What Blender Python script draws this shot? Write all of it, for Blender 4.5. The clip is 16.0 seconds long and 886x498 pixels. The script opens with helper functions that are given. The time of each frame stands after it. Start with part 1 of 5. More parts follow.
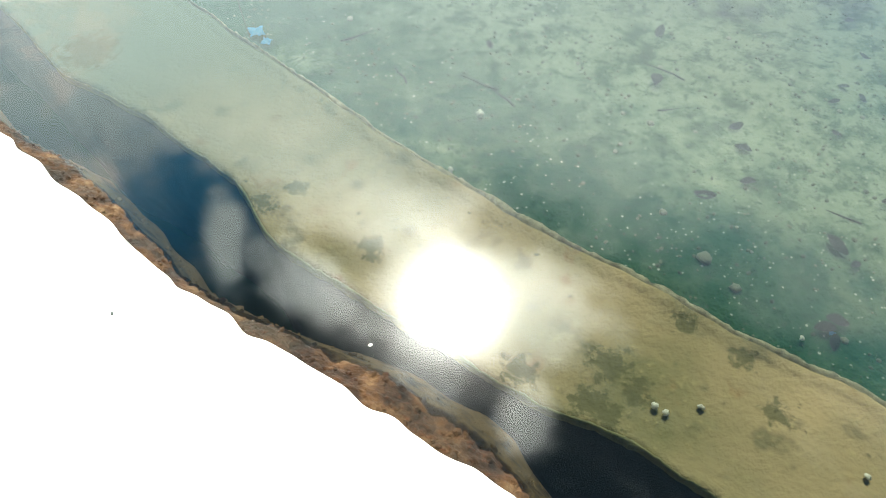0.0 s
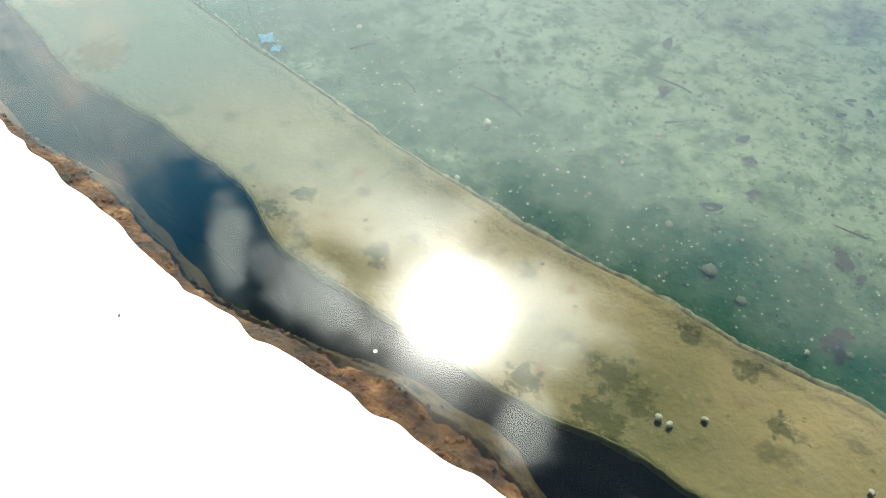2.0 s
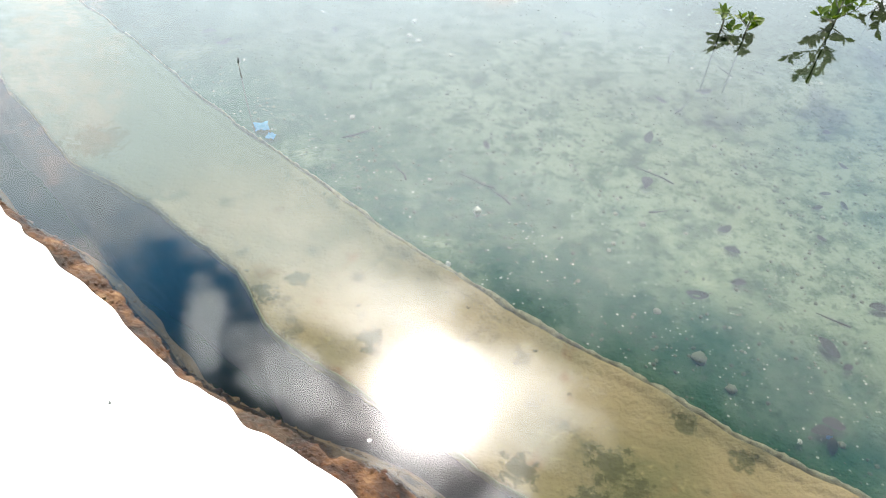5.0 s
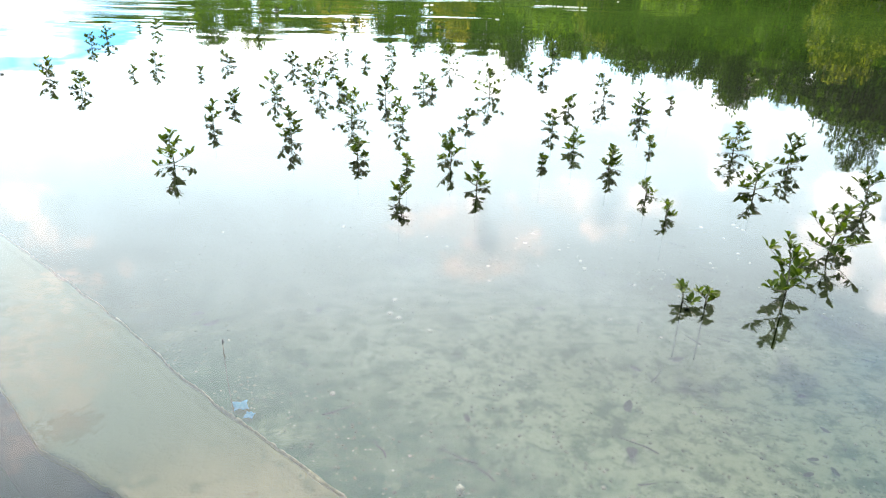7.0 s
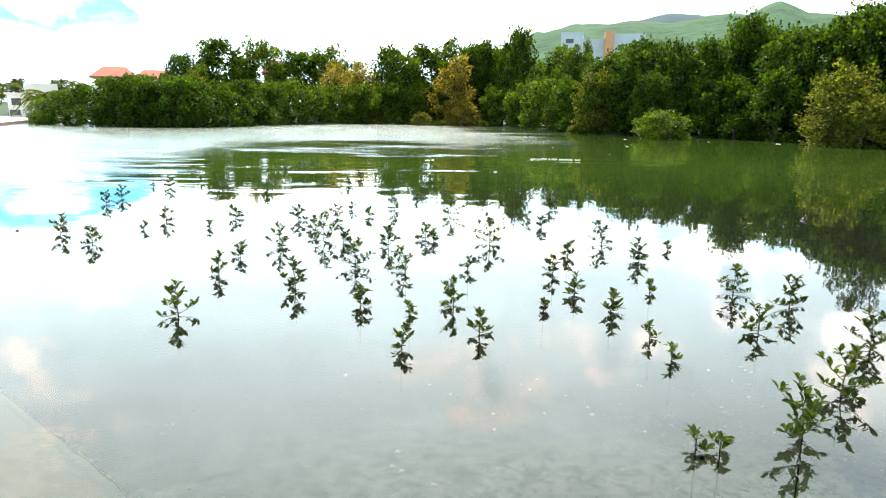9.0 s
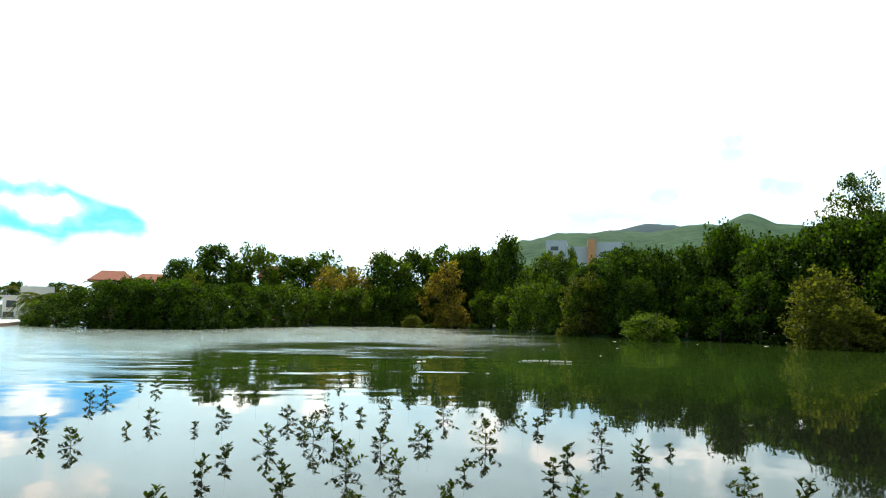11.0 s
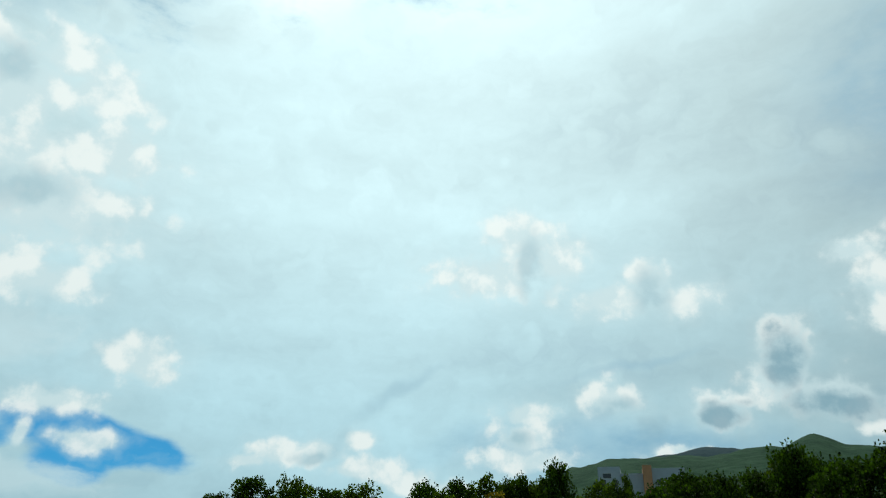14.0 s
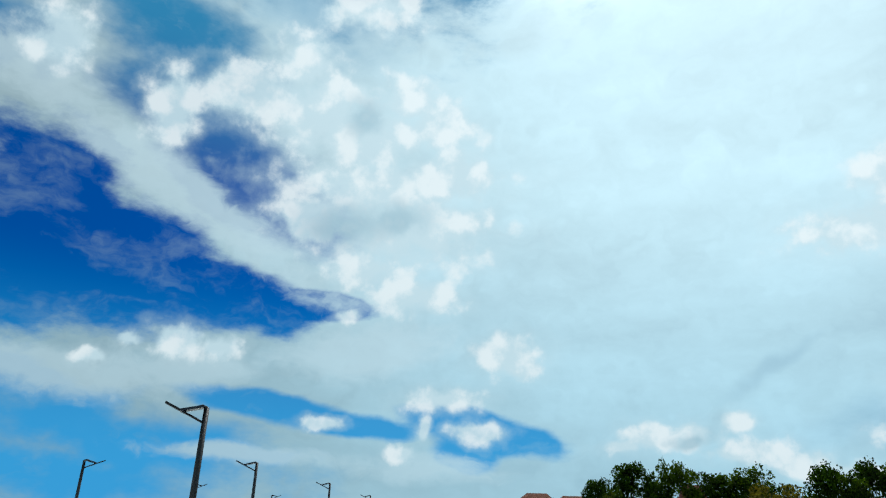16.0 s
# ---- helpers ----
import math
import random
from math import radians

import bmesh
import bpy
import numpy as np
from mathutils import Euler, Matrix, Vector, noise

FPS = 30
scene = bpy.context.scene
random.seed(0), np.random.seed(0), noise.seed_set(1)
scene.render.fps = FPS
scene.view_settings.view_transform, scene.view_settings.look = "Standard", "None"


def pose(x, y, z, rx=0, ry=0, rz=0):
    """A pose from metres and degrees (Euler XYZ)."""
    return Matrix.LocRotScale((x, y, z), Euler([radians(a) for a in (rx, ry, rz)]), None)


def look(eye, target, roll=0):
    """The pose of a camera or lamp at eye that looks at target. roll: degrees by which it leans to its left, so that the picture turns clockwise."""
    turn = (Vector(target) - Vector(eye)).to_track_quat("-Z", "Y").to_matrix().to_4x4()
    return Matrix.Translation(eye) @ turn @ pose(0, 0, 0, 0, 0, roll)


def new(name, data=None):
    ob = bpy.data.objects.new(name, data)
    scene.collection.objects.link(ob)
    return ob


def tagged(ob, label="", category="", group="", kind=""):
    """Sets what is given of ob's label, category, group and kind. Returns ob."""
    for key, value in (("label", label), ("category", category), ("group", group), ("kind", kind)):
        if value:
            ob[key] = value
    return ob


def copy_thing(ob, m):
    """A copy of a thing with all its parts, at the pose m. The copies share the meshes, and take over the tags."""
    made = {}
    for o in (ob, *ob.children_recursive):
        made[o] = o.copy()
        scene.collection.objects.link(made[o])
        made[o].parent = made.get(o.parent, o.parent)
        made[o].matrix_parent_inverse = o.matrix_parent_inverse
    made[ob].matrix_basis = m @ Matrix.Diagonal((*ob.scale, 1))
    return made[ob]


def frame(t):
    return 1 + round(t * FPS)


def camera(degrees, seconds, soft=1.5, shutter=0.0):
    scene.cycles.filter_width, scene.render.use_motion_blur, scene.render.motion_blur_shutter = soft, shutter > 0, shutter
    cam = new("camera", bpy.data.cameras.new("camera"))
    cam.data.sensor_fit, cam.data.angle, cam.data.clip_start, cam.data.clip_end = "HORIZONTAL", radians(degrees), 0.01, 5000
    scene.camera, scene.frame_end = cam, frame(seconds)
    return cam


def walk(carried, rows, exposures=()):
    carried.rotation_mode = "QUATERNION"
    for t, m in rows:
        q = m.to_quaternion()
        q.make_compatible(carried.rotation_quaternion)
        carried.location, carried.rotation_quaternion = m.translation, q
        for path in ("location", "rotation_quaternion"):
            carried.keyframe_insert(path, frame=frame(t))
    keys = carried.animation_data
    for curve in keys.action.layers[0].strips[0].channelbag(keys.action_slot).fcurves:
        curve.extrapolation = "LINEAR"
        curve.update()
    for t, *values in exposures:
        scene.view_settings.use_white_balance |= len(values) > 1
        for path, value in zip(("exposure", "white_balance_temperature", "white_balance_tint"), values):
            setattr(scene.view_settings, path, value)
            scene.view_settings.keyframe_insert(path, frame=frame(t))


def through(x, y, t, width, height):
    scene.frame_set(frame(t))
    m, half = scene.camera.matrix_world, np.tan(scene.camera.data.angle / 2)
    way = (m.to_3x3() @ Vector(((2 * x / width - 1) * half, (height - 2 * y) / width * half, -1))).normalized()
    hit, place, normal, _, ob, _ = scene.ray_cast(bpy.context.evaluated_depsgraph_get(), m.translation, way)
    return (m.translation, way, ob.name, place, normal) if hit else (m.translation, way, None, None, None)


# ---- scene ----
cam = camera(65.43, 16.0, 1.2)
ROWS = [
    (0.0, 0.044, 0.025, 1.868, 36.48, -0.30, -0.13),
    (0.5, 0.040, 0.027, 1.870, 36.70, -0.60, -0.40),
    (1.0, 0.041, 0.026, 1.868, 36.71, -0.62, -0.06),
    (1.5, 0.037, 0.023, 1.872, 36.56, -0.82, 1.15),
    (2.0, 0.037, 0.018, 1.871, 37.21, -0.60, 0.81),
    (2.5, 0.032, 0.019, 1.879, 37.88, -0.93, 0.95),
    (3.0, 0.027, 0.018, 1.880, 38.23, -1.33, 0.99),
    (5.5, -0.018, 0.011, 1.904, 48.65, -2.09, -0.48),
    (6.0, 0.001, 0.007, 1.916, 54.93, -1.74, -1.23),
    (6.5, 0.006, 0.002, 1.923, 61.55, -1.80, -1.64),
    (7.0, 0.001, -0.008, 1.935, 66.33, -1.79, -1.93),
    (7.5, 0.005, -0.012, 1.949, 70.08, -1.50, -1.60),
    (8.0, 0.020, -0.014, 1.957, 73.53, -1.08, -1.69),
    (10.5, -0.048, -0.027, 1.894, 88.94, -0.78, -2.27),
    (11.0, -0.063, -0.034, 1.891, 95.17, -0.95, -2.81),
    (11.5, -0.043, -0.023, 1.894, 100.43, -0.80, -4.29),
    (12.0, -0.029, -0.016, 1.896, 103.80, -0.80, -4.61),
    (12.5, -0.019, -0.010, 1.897, 106.98, -1.01, -4.15),
    (13.0, -0.013, -0.007, 1.898, 109.78, -0.77, -2.88),
    (13.5, -0.009, -0.005, 1.899, 111.87, -0.51, -1.78),
    (14.0, -0.006, -0.003, 1.899, 113.56, -0.43, 0.83),
    (14.5, -0.004, -0.002, 1.899, 115.01, -0.29, 4.68),
    (15.0, -0.003, -0.002, 1.900, 114.73, -1.20, 11.43),
    (15.5, -0.002, -0.001, 1.900, 113.92, -1.20, 21.28),
    (16.0, -0.002, -0.001, 1.900, 111.92, -1.80, 30.08),
]
# seconds, stops, kelvin, tint
EXPOSURES = [(0.0, 2.68, 6850, 6), (2.0, 2.66, 6850, 6), (3.2, 2.54, 6850, 6), (5.5, 2.92, 6750, 21), (7.0, 2.64, 6900, 20), (8.0, 2.31, 7200, 19), (8.4, 2.28, 7200, 19), (10.3, 2.72, 7200, 17), (10.6, 2.5, 7200, 16),
             (11.0, 1.25, 7100, 14), (11.5, 0.30, 6750, 12), (12.0, -0.06, 6600, 11), (12.5, -0.18, 6500, 9), (13.0, -0.27, 6450, 6), (14.0, -0.30, 6350, 4), (15.0, -0.38, 6100, 4), (16.0, -0.34, 5950, 5)]
walk(cam, [(t, pose(x, y, z, rx, ry, rz)) for t, x, y, z, rx, ry, rz in ROWS], EXPOSURES)

# ---- node helpers ----


class Nodes:
    """Small wrapper to write node trees as expressions."""

    def __init__(self, tree):
        self.tree = tree
        tree.nodes.clear()

    def wire(self, n, ins, out=0):
        pairs = ins.items() if isinstance(ins, dict) else enumerate(ins)
        for key, value in pairs:
            if isinstance(value, bpy.types.NodeSocket):
                self.tree.links.new(value, n.inputs[key])
            else:
                n.inputs[key].default_value = value
        return n.outputs[out] if len(n.outputs) else None

    def add(self, kind, ins=(), out=0):
        return self.wire(self.tree.nodes.new(kind), ins, out)

    def math(self, op, *ins):
        n = self.tree.nodes.new("ShaderNodeMath")
        n.operation = op
        return self.wire(n, ins)

    def vec(self, op, *ins, out=0):
        n = self.tree.nodes.new("ShaderNodeVectorMath")
        n.operation = op
        return self.wire(n, ins, out)

    def scale(self, v, f):
        n = self.tree.nodes.new("ShaderNodeVectorMath")
        n.operation = "SCALE"
        return self.wire(n, {0: v, "Scale": f})

    def noise(self, v, scale, detail=4.0, rough=0.55, colour=False):
        return self.add("ShaderNodeTexNoise", {"Vector": v, "Scale": scale, "Detail": detail, "Roughness": rough}, 1 if colour else 0)

    def step(self, v, lo, hi, a=0.0, b=1.0):
        n = self.tree.nodes.new("ShaderNodeMapRange")
        n.interpolation_type = "SMOOTHSTEP"
        return self.wire(n, (v, lo, hi, a, b))

    def mix(self, f, a, b, how="MIX"):
        n = self.tree.nodes.new("ShaderNodeMix")
        n.data_type, n.blend_type = "RGBA", how
        return self.wire(n, {0: f, 6: a, 7: b}, 2)

    def rgb(self, r, g, b):
        n = self.tree.nodes.new("ShaderNodeRGB")
        n.outputs[0].default_value = (r, g, b, 1)
        return n.outputs[0]

    def ramp(self, f, *stops):
        n = self.tree.nodes.new("ShaderNodeValToRGB")
        while len(n.color_ramp.elements) < len(stops):
            n.color_ramp.elements.new(0.5)
        for e, (p, c) in zip(n.color_ramp.elements, stops):
            e.position, e.color = p, (*c, 1)
        self.tree.links.new(f, n.inputs[0])
        return n.outputs[0]


# ---- sky, clouds and sun ----
SUN_AZ, SUN_EL = 2.0, 58.0
SUN_DIR = Vector((math.sin(radians(SUN_AZ)) * math.cos(radians(SUN_EL)), math.cos(radians(SUN_AZ)) * math.cos(radians(SUN_EL)), math.sin(radians(SUN_EL))))

world = bpy.data.worlds.new("sky")
scene.world = world
world.use_nodes = True
w = Nodes(world.node_tree)
way = w.vec("NORMALIZE", w.add("ShaderNodeTexCoord", out=0))
sx, sy, sz = (w.add("ShaderNodeSeparateXYZ", (way,), i) for i in range(3))
az = w.math("MULTIPLY", w.math("ARCTAN2", sx, sy), 57.2958)
el = w.math("MULTIPLY", w.math("ARCSINE", sz), 57.2958)
place = w.add("ShaderNodeCombineXYZ", (az, el, 0.0))
half3 = (0.5, 0.5, 0.5)
big_warp = w.scale(w.vec("SUBTRACT", w.noise(way, 4.0, 2.0, 0.5, True), half3), 3.0)
mid_warp = w.scale(w.vec("SUBTRACT", w.noise(way, 14.0, 3.0, 0.5, True), half3), 2.4)
fine_warp = w.scale(w.vec("SUBTRACT", w.noise(way, 38.0, 3.0, 0.5, True), half3), 1.0)
veil_place = w.vec("ADD", place, w.vec("ADD", big_warp, mid_warp))
puff_place = w.vec("ADD", place, w.vec("ADD", w.scale(mid_warp, 0.5), fine_warp))


def nearest(at, blobs):
    """How far at lies from the nearest of some ellipses (azimuth, elevation, half width, half height, tilt): 1 on its rim."""
    found = None
    for a, e, rw, rh, tilt in blobs:
        n = w.tree.nodes.new("ShaderNodeMapping")
        n.vector_type = "TEXTURE"
        # taken one after the other: each waits for the one before
        here = at if found is None else w.vec("MULTIPLY_ADD", w.add("ShaderNodeCombineXYZ", (found, found, found)), (0.0, 0.0, 1e-6), at)
        m = w.wire(n, (here, (a, e, 0), (0, 0, radians(tilt)), (rw, rh, 1)))
        d = w.vec("LENGTH", m, out=1)
        found = d if found is None else w.math("SMOOTH_MIN", found, d, 0.25)
    return found


# openings of blue in the thin cloud
HOLES = [(-63.4, 19.2, 6.8, 7.9, -9), (-56.4, 18.0, 7.6, 4.9, -11), (-48.8, 16.7, 7.1, 2.6, -8), (-42.4, 16.8, 6.3, 1.2, -3), (-71.0, 18.0, 7.4, 9.0, 16)]
LOW_HOLES = [(-44.6, 8.5, 6.1, 1.1, -6), (-37.8, 7.3, 5.8, 1.0, -3), (-27.3, 7.1, 6.2, 1.5, -10), (-22.8, 6.4, 2.3, 0.9, -19), (-28.2, 5.5, 2.6, 1.6, 4)]
# places where the veil lets the blue through
PALE_BLUES = [(-55.9, 35.8, 8.5, 4.0, -17), (-68.6, 33.0, 4.7, 3.0, -9), (-49.1, 26.7, 9.4, 3.6, -24), (-56.1, 30.6, 6.2, 2.6, -15), (-55.2, 5.4, 13.0, 2.6, -8), (-58.9, 2.5, 10.9, 2.1, -2)]
# bands and streaks of thin cloud across the blue
BANDS = [(-54.8, 24.6, 16.8, 2.0, -25), (-65.7, 30.0, 6.2, 2.0, -17), (-59.4, 9.4, 7.3, 1.6, -2), (-51.0, 10.8, 6.7, 1.5, 1), (-37.4, 13.3, 7.5, 2.3, 11), (-46.3, 4.8, 7.1, 0.7, -1), (-31.3, 4.2, 5.8, 1.1, 2)]
# thinner places of the veil low down and to the east
THIN = [(42.0, 30.0, 12.0, 8.0, 0), (14.0, 7.0, 16.0, 2.4, 0), (42.0, 10.0, 10.0, 5.0, 0), (-44.0, 39.5, 8.0, 3.0, -20)]
# heaped clouds
PUFFS_NORTH = [(6.1, 24.3, 3.0, 1.9, 0), (3.1, 21.3, 4.7, 1.8, 1), (9.1, 22.2, 2.2, 2.1, -1), (16.6, 20.1, 2.0, 1.5, -3), (13.9, 18.7, 3.6, 1.2, -2), (19.1, 18.4, 3.0, 1.2, -4), (12.6, 11.1, 2.2, 1.4, -1), (5.9, 10.2, 2.3, 1.0, 1), (5.8, 8.2, 2.3, 1.3, 1), (5.3, 6.5, 3.5, 0.9, 1), (-25.0, 13.2, 1.8, 1.3, 8), (-23.7, 12.1, 1.6, 0.8, 7)]
PUFFS_EAST = [(26.0, 14.2, 1.9, 1.7, -4), (25.4, 11.9, 2.5, 1.8, -4), (28.6, 10.4, 3.0, 1.6, -4), (20.5, 9.9, 2.1, 1.2, -2), (38.4, 21.9, 1.5, 1.7, -12), (36.5, 19.5, 2.0, 2.5, -10), (34.3, 16.8, 2.8, 2.5, -8), (37.9, 14.1, 1.7, 3.2, -8), (36.8, 10.2, 2.1, 1.8, -5), (31.9, 20.3, 2.0, 1.0, -9), (41.0, 17.1, 3.0, 5.7, -11)]
PUFFS_WEST = [(-44.7, 35.7, 3.0, 2.5, 8), (-43.0, 31.9, 4.5, 3.8, 7), (-49.7, 32.7, 4.4, 2.3, 10), (-38.6, 30.6, 5.8, 3.1, 5), (-34.3, 33.8, 3.2, 1.6, 3), (-31.7, 32.1, 3.0, 2.1, 2), (-35.9, 26.6, 9.0, 2.5, 4), (-29.4, 28.1, 2.9, 2.5, 1), (-42.3, 23.8, 3.6, 2.5, 6), (-34.1, 23.2, 7.0, 3.2, 3), (-37.9, 19.7, 3.3, 1.6, 4), (-55.6, 30.3, 2.1, 3.0, -15), (-65.3, 33.0, 2.9, 2.2, 19), (-38.9, 40.5, 5.3, 2.0, 5)]
PUFFS_LOW = [(-51.9, 12.7, 2.0, 1.3, 7), (-48.7, 12.7, 1.4, 1.1, 6), (-38.5, 15.9, 1.2, 0.6, 4), (-55.4, 12.4, 1.0, 0.6, 8), (-57.8, 10.7, 0.9, 0.6, 7), (-24.8, 13.0, 2.3, 1.6, 1), (-30.6, 9.5, 3.0, 0.9, 2), (-40.0, 7.2, 1.7, 0.5, 3), (-31.8, 7.0, 0.5, 1.0, 2), (-27.7, 7.0, 2.2, 0.7, 1), (-33.4, 5.4, 1.2, 0.6, 2), (-32.8, 17.7, 3.4, 1.4, 2)]
PUFFS_FAR = [(-13.8, 6.8, 2.5, 1.0, 3), (-10.8, 6.8, 2.0, 1.0, 3), (-8.0, 8.0, 1.2, 0.8, 3), (-7.0, 5.7, 2.9, 0.9, 2), (-3.7, 4.9, 2.1, 0.9, 2), (-16.3, 6.1, 1.6, 0.5, 3), (-1.2, 4.4, 2.3, 0.6, 1), (-27.4, 6.9, 1.7, 0.6, 5), (32.5, 7.7, 2.2, 0.6, -3), (17.7, 6.8, 2.7, 0.5, -1)]
# grey hearts of the heaped clouds
HEARTS = [(6.7, 22.5, 1.1, 2.3, 0), (7.2, 20.4, 1.6, 1.2, 0), (16.8, 18.8, 1.4, 2.1, -3), (13.2, 10.5, 1.4, 0.7, -1), (5.2, 8.2, 1.0, 0.8, 1), (-10.8, 6.4, 1.7, 0.6, 3), (-39.2, 23.3, 4.0, 1.7, 5), (-35.2, 24.1, 3.1, 1.4, 3), (-38.5, 32.2, 2.2, 1.4, 5)]
DARK_HEARTS = [(25.9, 13.0, 1.8, 2.2, -4), (28.5, 9.9, 2.9, 1.3, -4), (20.5, 9.5, 2.0, 0.9, -2), (37.7, 13.9, 1.5, 3.0, -8), (36.9, 10.0, 2.0, 1.6, -5), (39.8, 12.4, 3.2, 4.3, -8)]
# faint grey streaks in the veil
GREYS = [(-4.3, 12.2, 3.7, 0.5, 29), (14.7, 13.7, 5.1, 0.4, 14)]
# drifts of cloud high up
OVERHEAD = [(-32.5, 33.7, 2.9, 1.7, 26), (-37.7, 35.8, 2.7, 1.5, 2), (-31.8, 38.0, 1.2, 2.9, 47), (-26.8, 49.2, 1.9, 3.9, 30), (-17.7, 55.8, 7.2, 2.7, 30), (15.3, 56.9, 9.9, 4.2, 4), (17.1, 66.3, 5.4, 3.2, 2), (2.5, 57.9, 13.0, 5.6, -1), (-5.4, 50.8, 11.3, 4.7, 23), (50.1, 46.5, 2.2, 1.6, -31), (-18.4, 43.0, 9.9, 4.6, 34)]

# billows: rough the rims of the clouds at several sizes
lump = w.tree.nodes.new("ShaderNodeTexVoronoi")
lump.feature = "SMOOTH_F1"
lump = w.wire(lump, {"Vector": w.vec("ADD", way, w.scale(w.vec("SUBTRACT", w.noise(way, 30.0, 2.0, 0.5, True), half3), 0.03)), "Scale": 26.0, "Smoothness": 0.4})
grain = w.noise(way, 24.0, 7.0, 0.60)
billow = w.math("ADD", grain, w.math("MULTIPLY", w.math("SUBTRACT", lump, 0.42), 0.45))
shred = w.noise(w.vec("MULTIPLY", way, (1.0, 1.0, 2.2)), 11.0, 7.0, 0.62)
lean = w.tree.nodes.new("ShaderNodeMapping")
lean.vector_type = "POINT"
wisp = w.noise(w.wire(lean, (w.vec("ADD", place, w.scale(mid_warp, 0.6)), (0, 0, 0), (0, 0, radians(-28)), (0.022, 0.10, 1.0))), 1.3, 5.0, 0.55)
fibre = w.noise(w.vec("MULTIPLY", w.vec("ADD", place, mid_warp), (0.09, 0.30, 1.0)), 1.1, 7.0, 0.62)


def ragged(far, cloth, amount):
    return w.math("ADD", far, w.math("MULTIPLY", w.math("SUBTRACT", cloth, 0.5), amount))


drift_place = w.vec("ADD", place, w.vec("ADD", w.scale(big_warp, 0.35), w.scale(mid_warp, 0.55)))
hole = w.step(ragged(nearest(drift_place, HOLES), shred, 1.0), 1.22, 0.80)
low_hole = w.step(ragged(nearest(drift_place, LOW_HOLES), shred, 0.8), 1.25, 0.75)
pale = w.step(ragged(nearest(veil_place, PALE_BLUES), shred, 1.2), 1.45, 0.45)
hole = w.math("MAXIMUM", hole, w.math("MAXIMUM", w.math("MULTIPLY", low_hole, 0.93), w.math("MULTIPLY", pale, 0.92)))
thinner = w.step(nearest(veil_place, THIN), 1.4, 0.2)
band = w.step(ragged(nearest(drift_place, BANDS), fibre, 2.0), 1.35, 0.45)
grey = w.step(nearest(veil_place, GREYS), 1.6, 0.2)
puff_far = nearest(puff_place, PUFFS_NORTH + PUFFS_EAST + PUFFS_WEST + PUFFS_LOW + PUFFS_FAR)
puff_rim = ragged(w.math("MULTIPLY", puff_far, 0.88), billow, 1.6)
puff = w.step(puff_rim, 1.24, 0.58)
halo = w.step(puff_rim, 1.9, 0.9)
heart = w.step(ragged(nearest(puff_place, HEARTS), billow, 1.6), 1.5, 0.3)
dark_heart = w.step(ragged(nearest(puff_place, DARK_HEARTS), billow, 2.0), 1.4, 0.45)
from_sun = w.math("MULTIPLY", w.math("ARCCOSINE", w.vec("DOT_PRODUCT", way, tuple(SUN_DIR), out=1)), 57.2958)

sky = w.tree.nodes.new("ShaderNodeTexSky")
sky.sky_type, sky.sun_disc, sky.sun_elevation, sky.sun_rotation = "NISHITA", False, radians(SUN_EL), radians(SUN_AZ)
sky.air_density, sky.dust_density, sky.ozone_density = 1.4, 0.5, 2.5
nishita = sky.outputs[0]
blue = w.mix(w.step(el, 3.0, 20.0), (0.05, 0.41, 0.82, 1), w.mix(1.0, w.scale(nishita, 0.075), (0.0, 0.30, 0.90, 1), "MULTIPLY"))
blue = w.mix(w.step(el, 24.0, 38.0), blue, (0.012, 0.25, 0.50, 1))
blue = w.scale(blue, w.step(el, 42.0, 56.0, 1.0, 0.14))
veil_tone = w.add("ShaderNodeMapRange", (wisp, 0.3, 0.7, 0.82, 1.06))
veil_colour = w.scale(w.mix(w.step(el, 2.0, 30.0), (0.47, 0.71, 0.80, 1), (0.57, 0.76, 0.81, 1)), veil_tone)
# the cloud sheet is thickest and whitest in the north
NORTH = Vector((math.sin(radians(-9)) * math.cos(radians(30)), math.cos(radians(-9)) * math.cos(radians(30)), math.sin(radians(30))))
from_north = w.math("MULTIPLY", w.math("ARCCOSINE", w.vec("DOT_PRODUCT", way, tuple(NORTH), out=1)), 57.2958)
veil_colour = w.scale(veil_colour, w.step(from_north, 10.0, 55.0, 1.28, 0.74))
veil_colour = w.scale(veil_colour, w.add("ShaderNodeMapRange", (shred, 0.3, 0.7, 0.955, 1.035)))
veil_colour = w.mix(w.math("MULTIPLY", thinner, w.step(shred, 0.34, 0.60, 0.8, 0.35)), veil_colour, (0.26, 0.50, 0.66, 1))
veil_colour = w.mix(w.math("MULTIPLY", grey, 0.6), veil_colour, (0.38, 0.60, 0.72, 1))
# overhead the sheet breaks into drifts with dark blue between them
drift = w.step(ragged(nearest(w.vec("ADD", place, w.scale(mid_warp, 0.9)), OVERHEAD), shred, 2.6), 1.6, 0.3)
open_top = w.math("MULTIPLY", w.step(w.math("ADD", w.math("ADD", el, w.step(az, -10.0, -28.0, 0.0, 7.0)), w.math("MULTIPLY", w.math("SUBTRACT", shred, 0.5), 16.0)), 43.0, 53.0), w.math("SUBTRACT", 1.0, drift))
open_sky = w.math("MAXIMUM", w.math("MAXIMUM", hole, w.math("MULTIPLY", open_top, 0.97)), w.math("MULTIPLY", thinner, 0.10))
strands = w.math("MULTIPLY", w.step(fibre, 0.48, 0.75), 0.28)
cover = w.math("MAXIMUM", w.math("SUBTRACT", 1.0, open_sky), w.math("MAXIMUM", w.math("MULTIPLY", band, 0.78), strands))
cover = w.math("MULTIPLY", cover, w.step(wisp, 0.15, 0.45, 0.90, 0.985))
cover = w.math("MAXIMUM", cover, w.math("MULTIPLY", halo, 0.40))
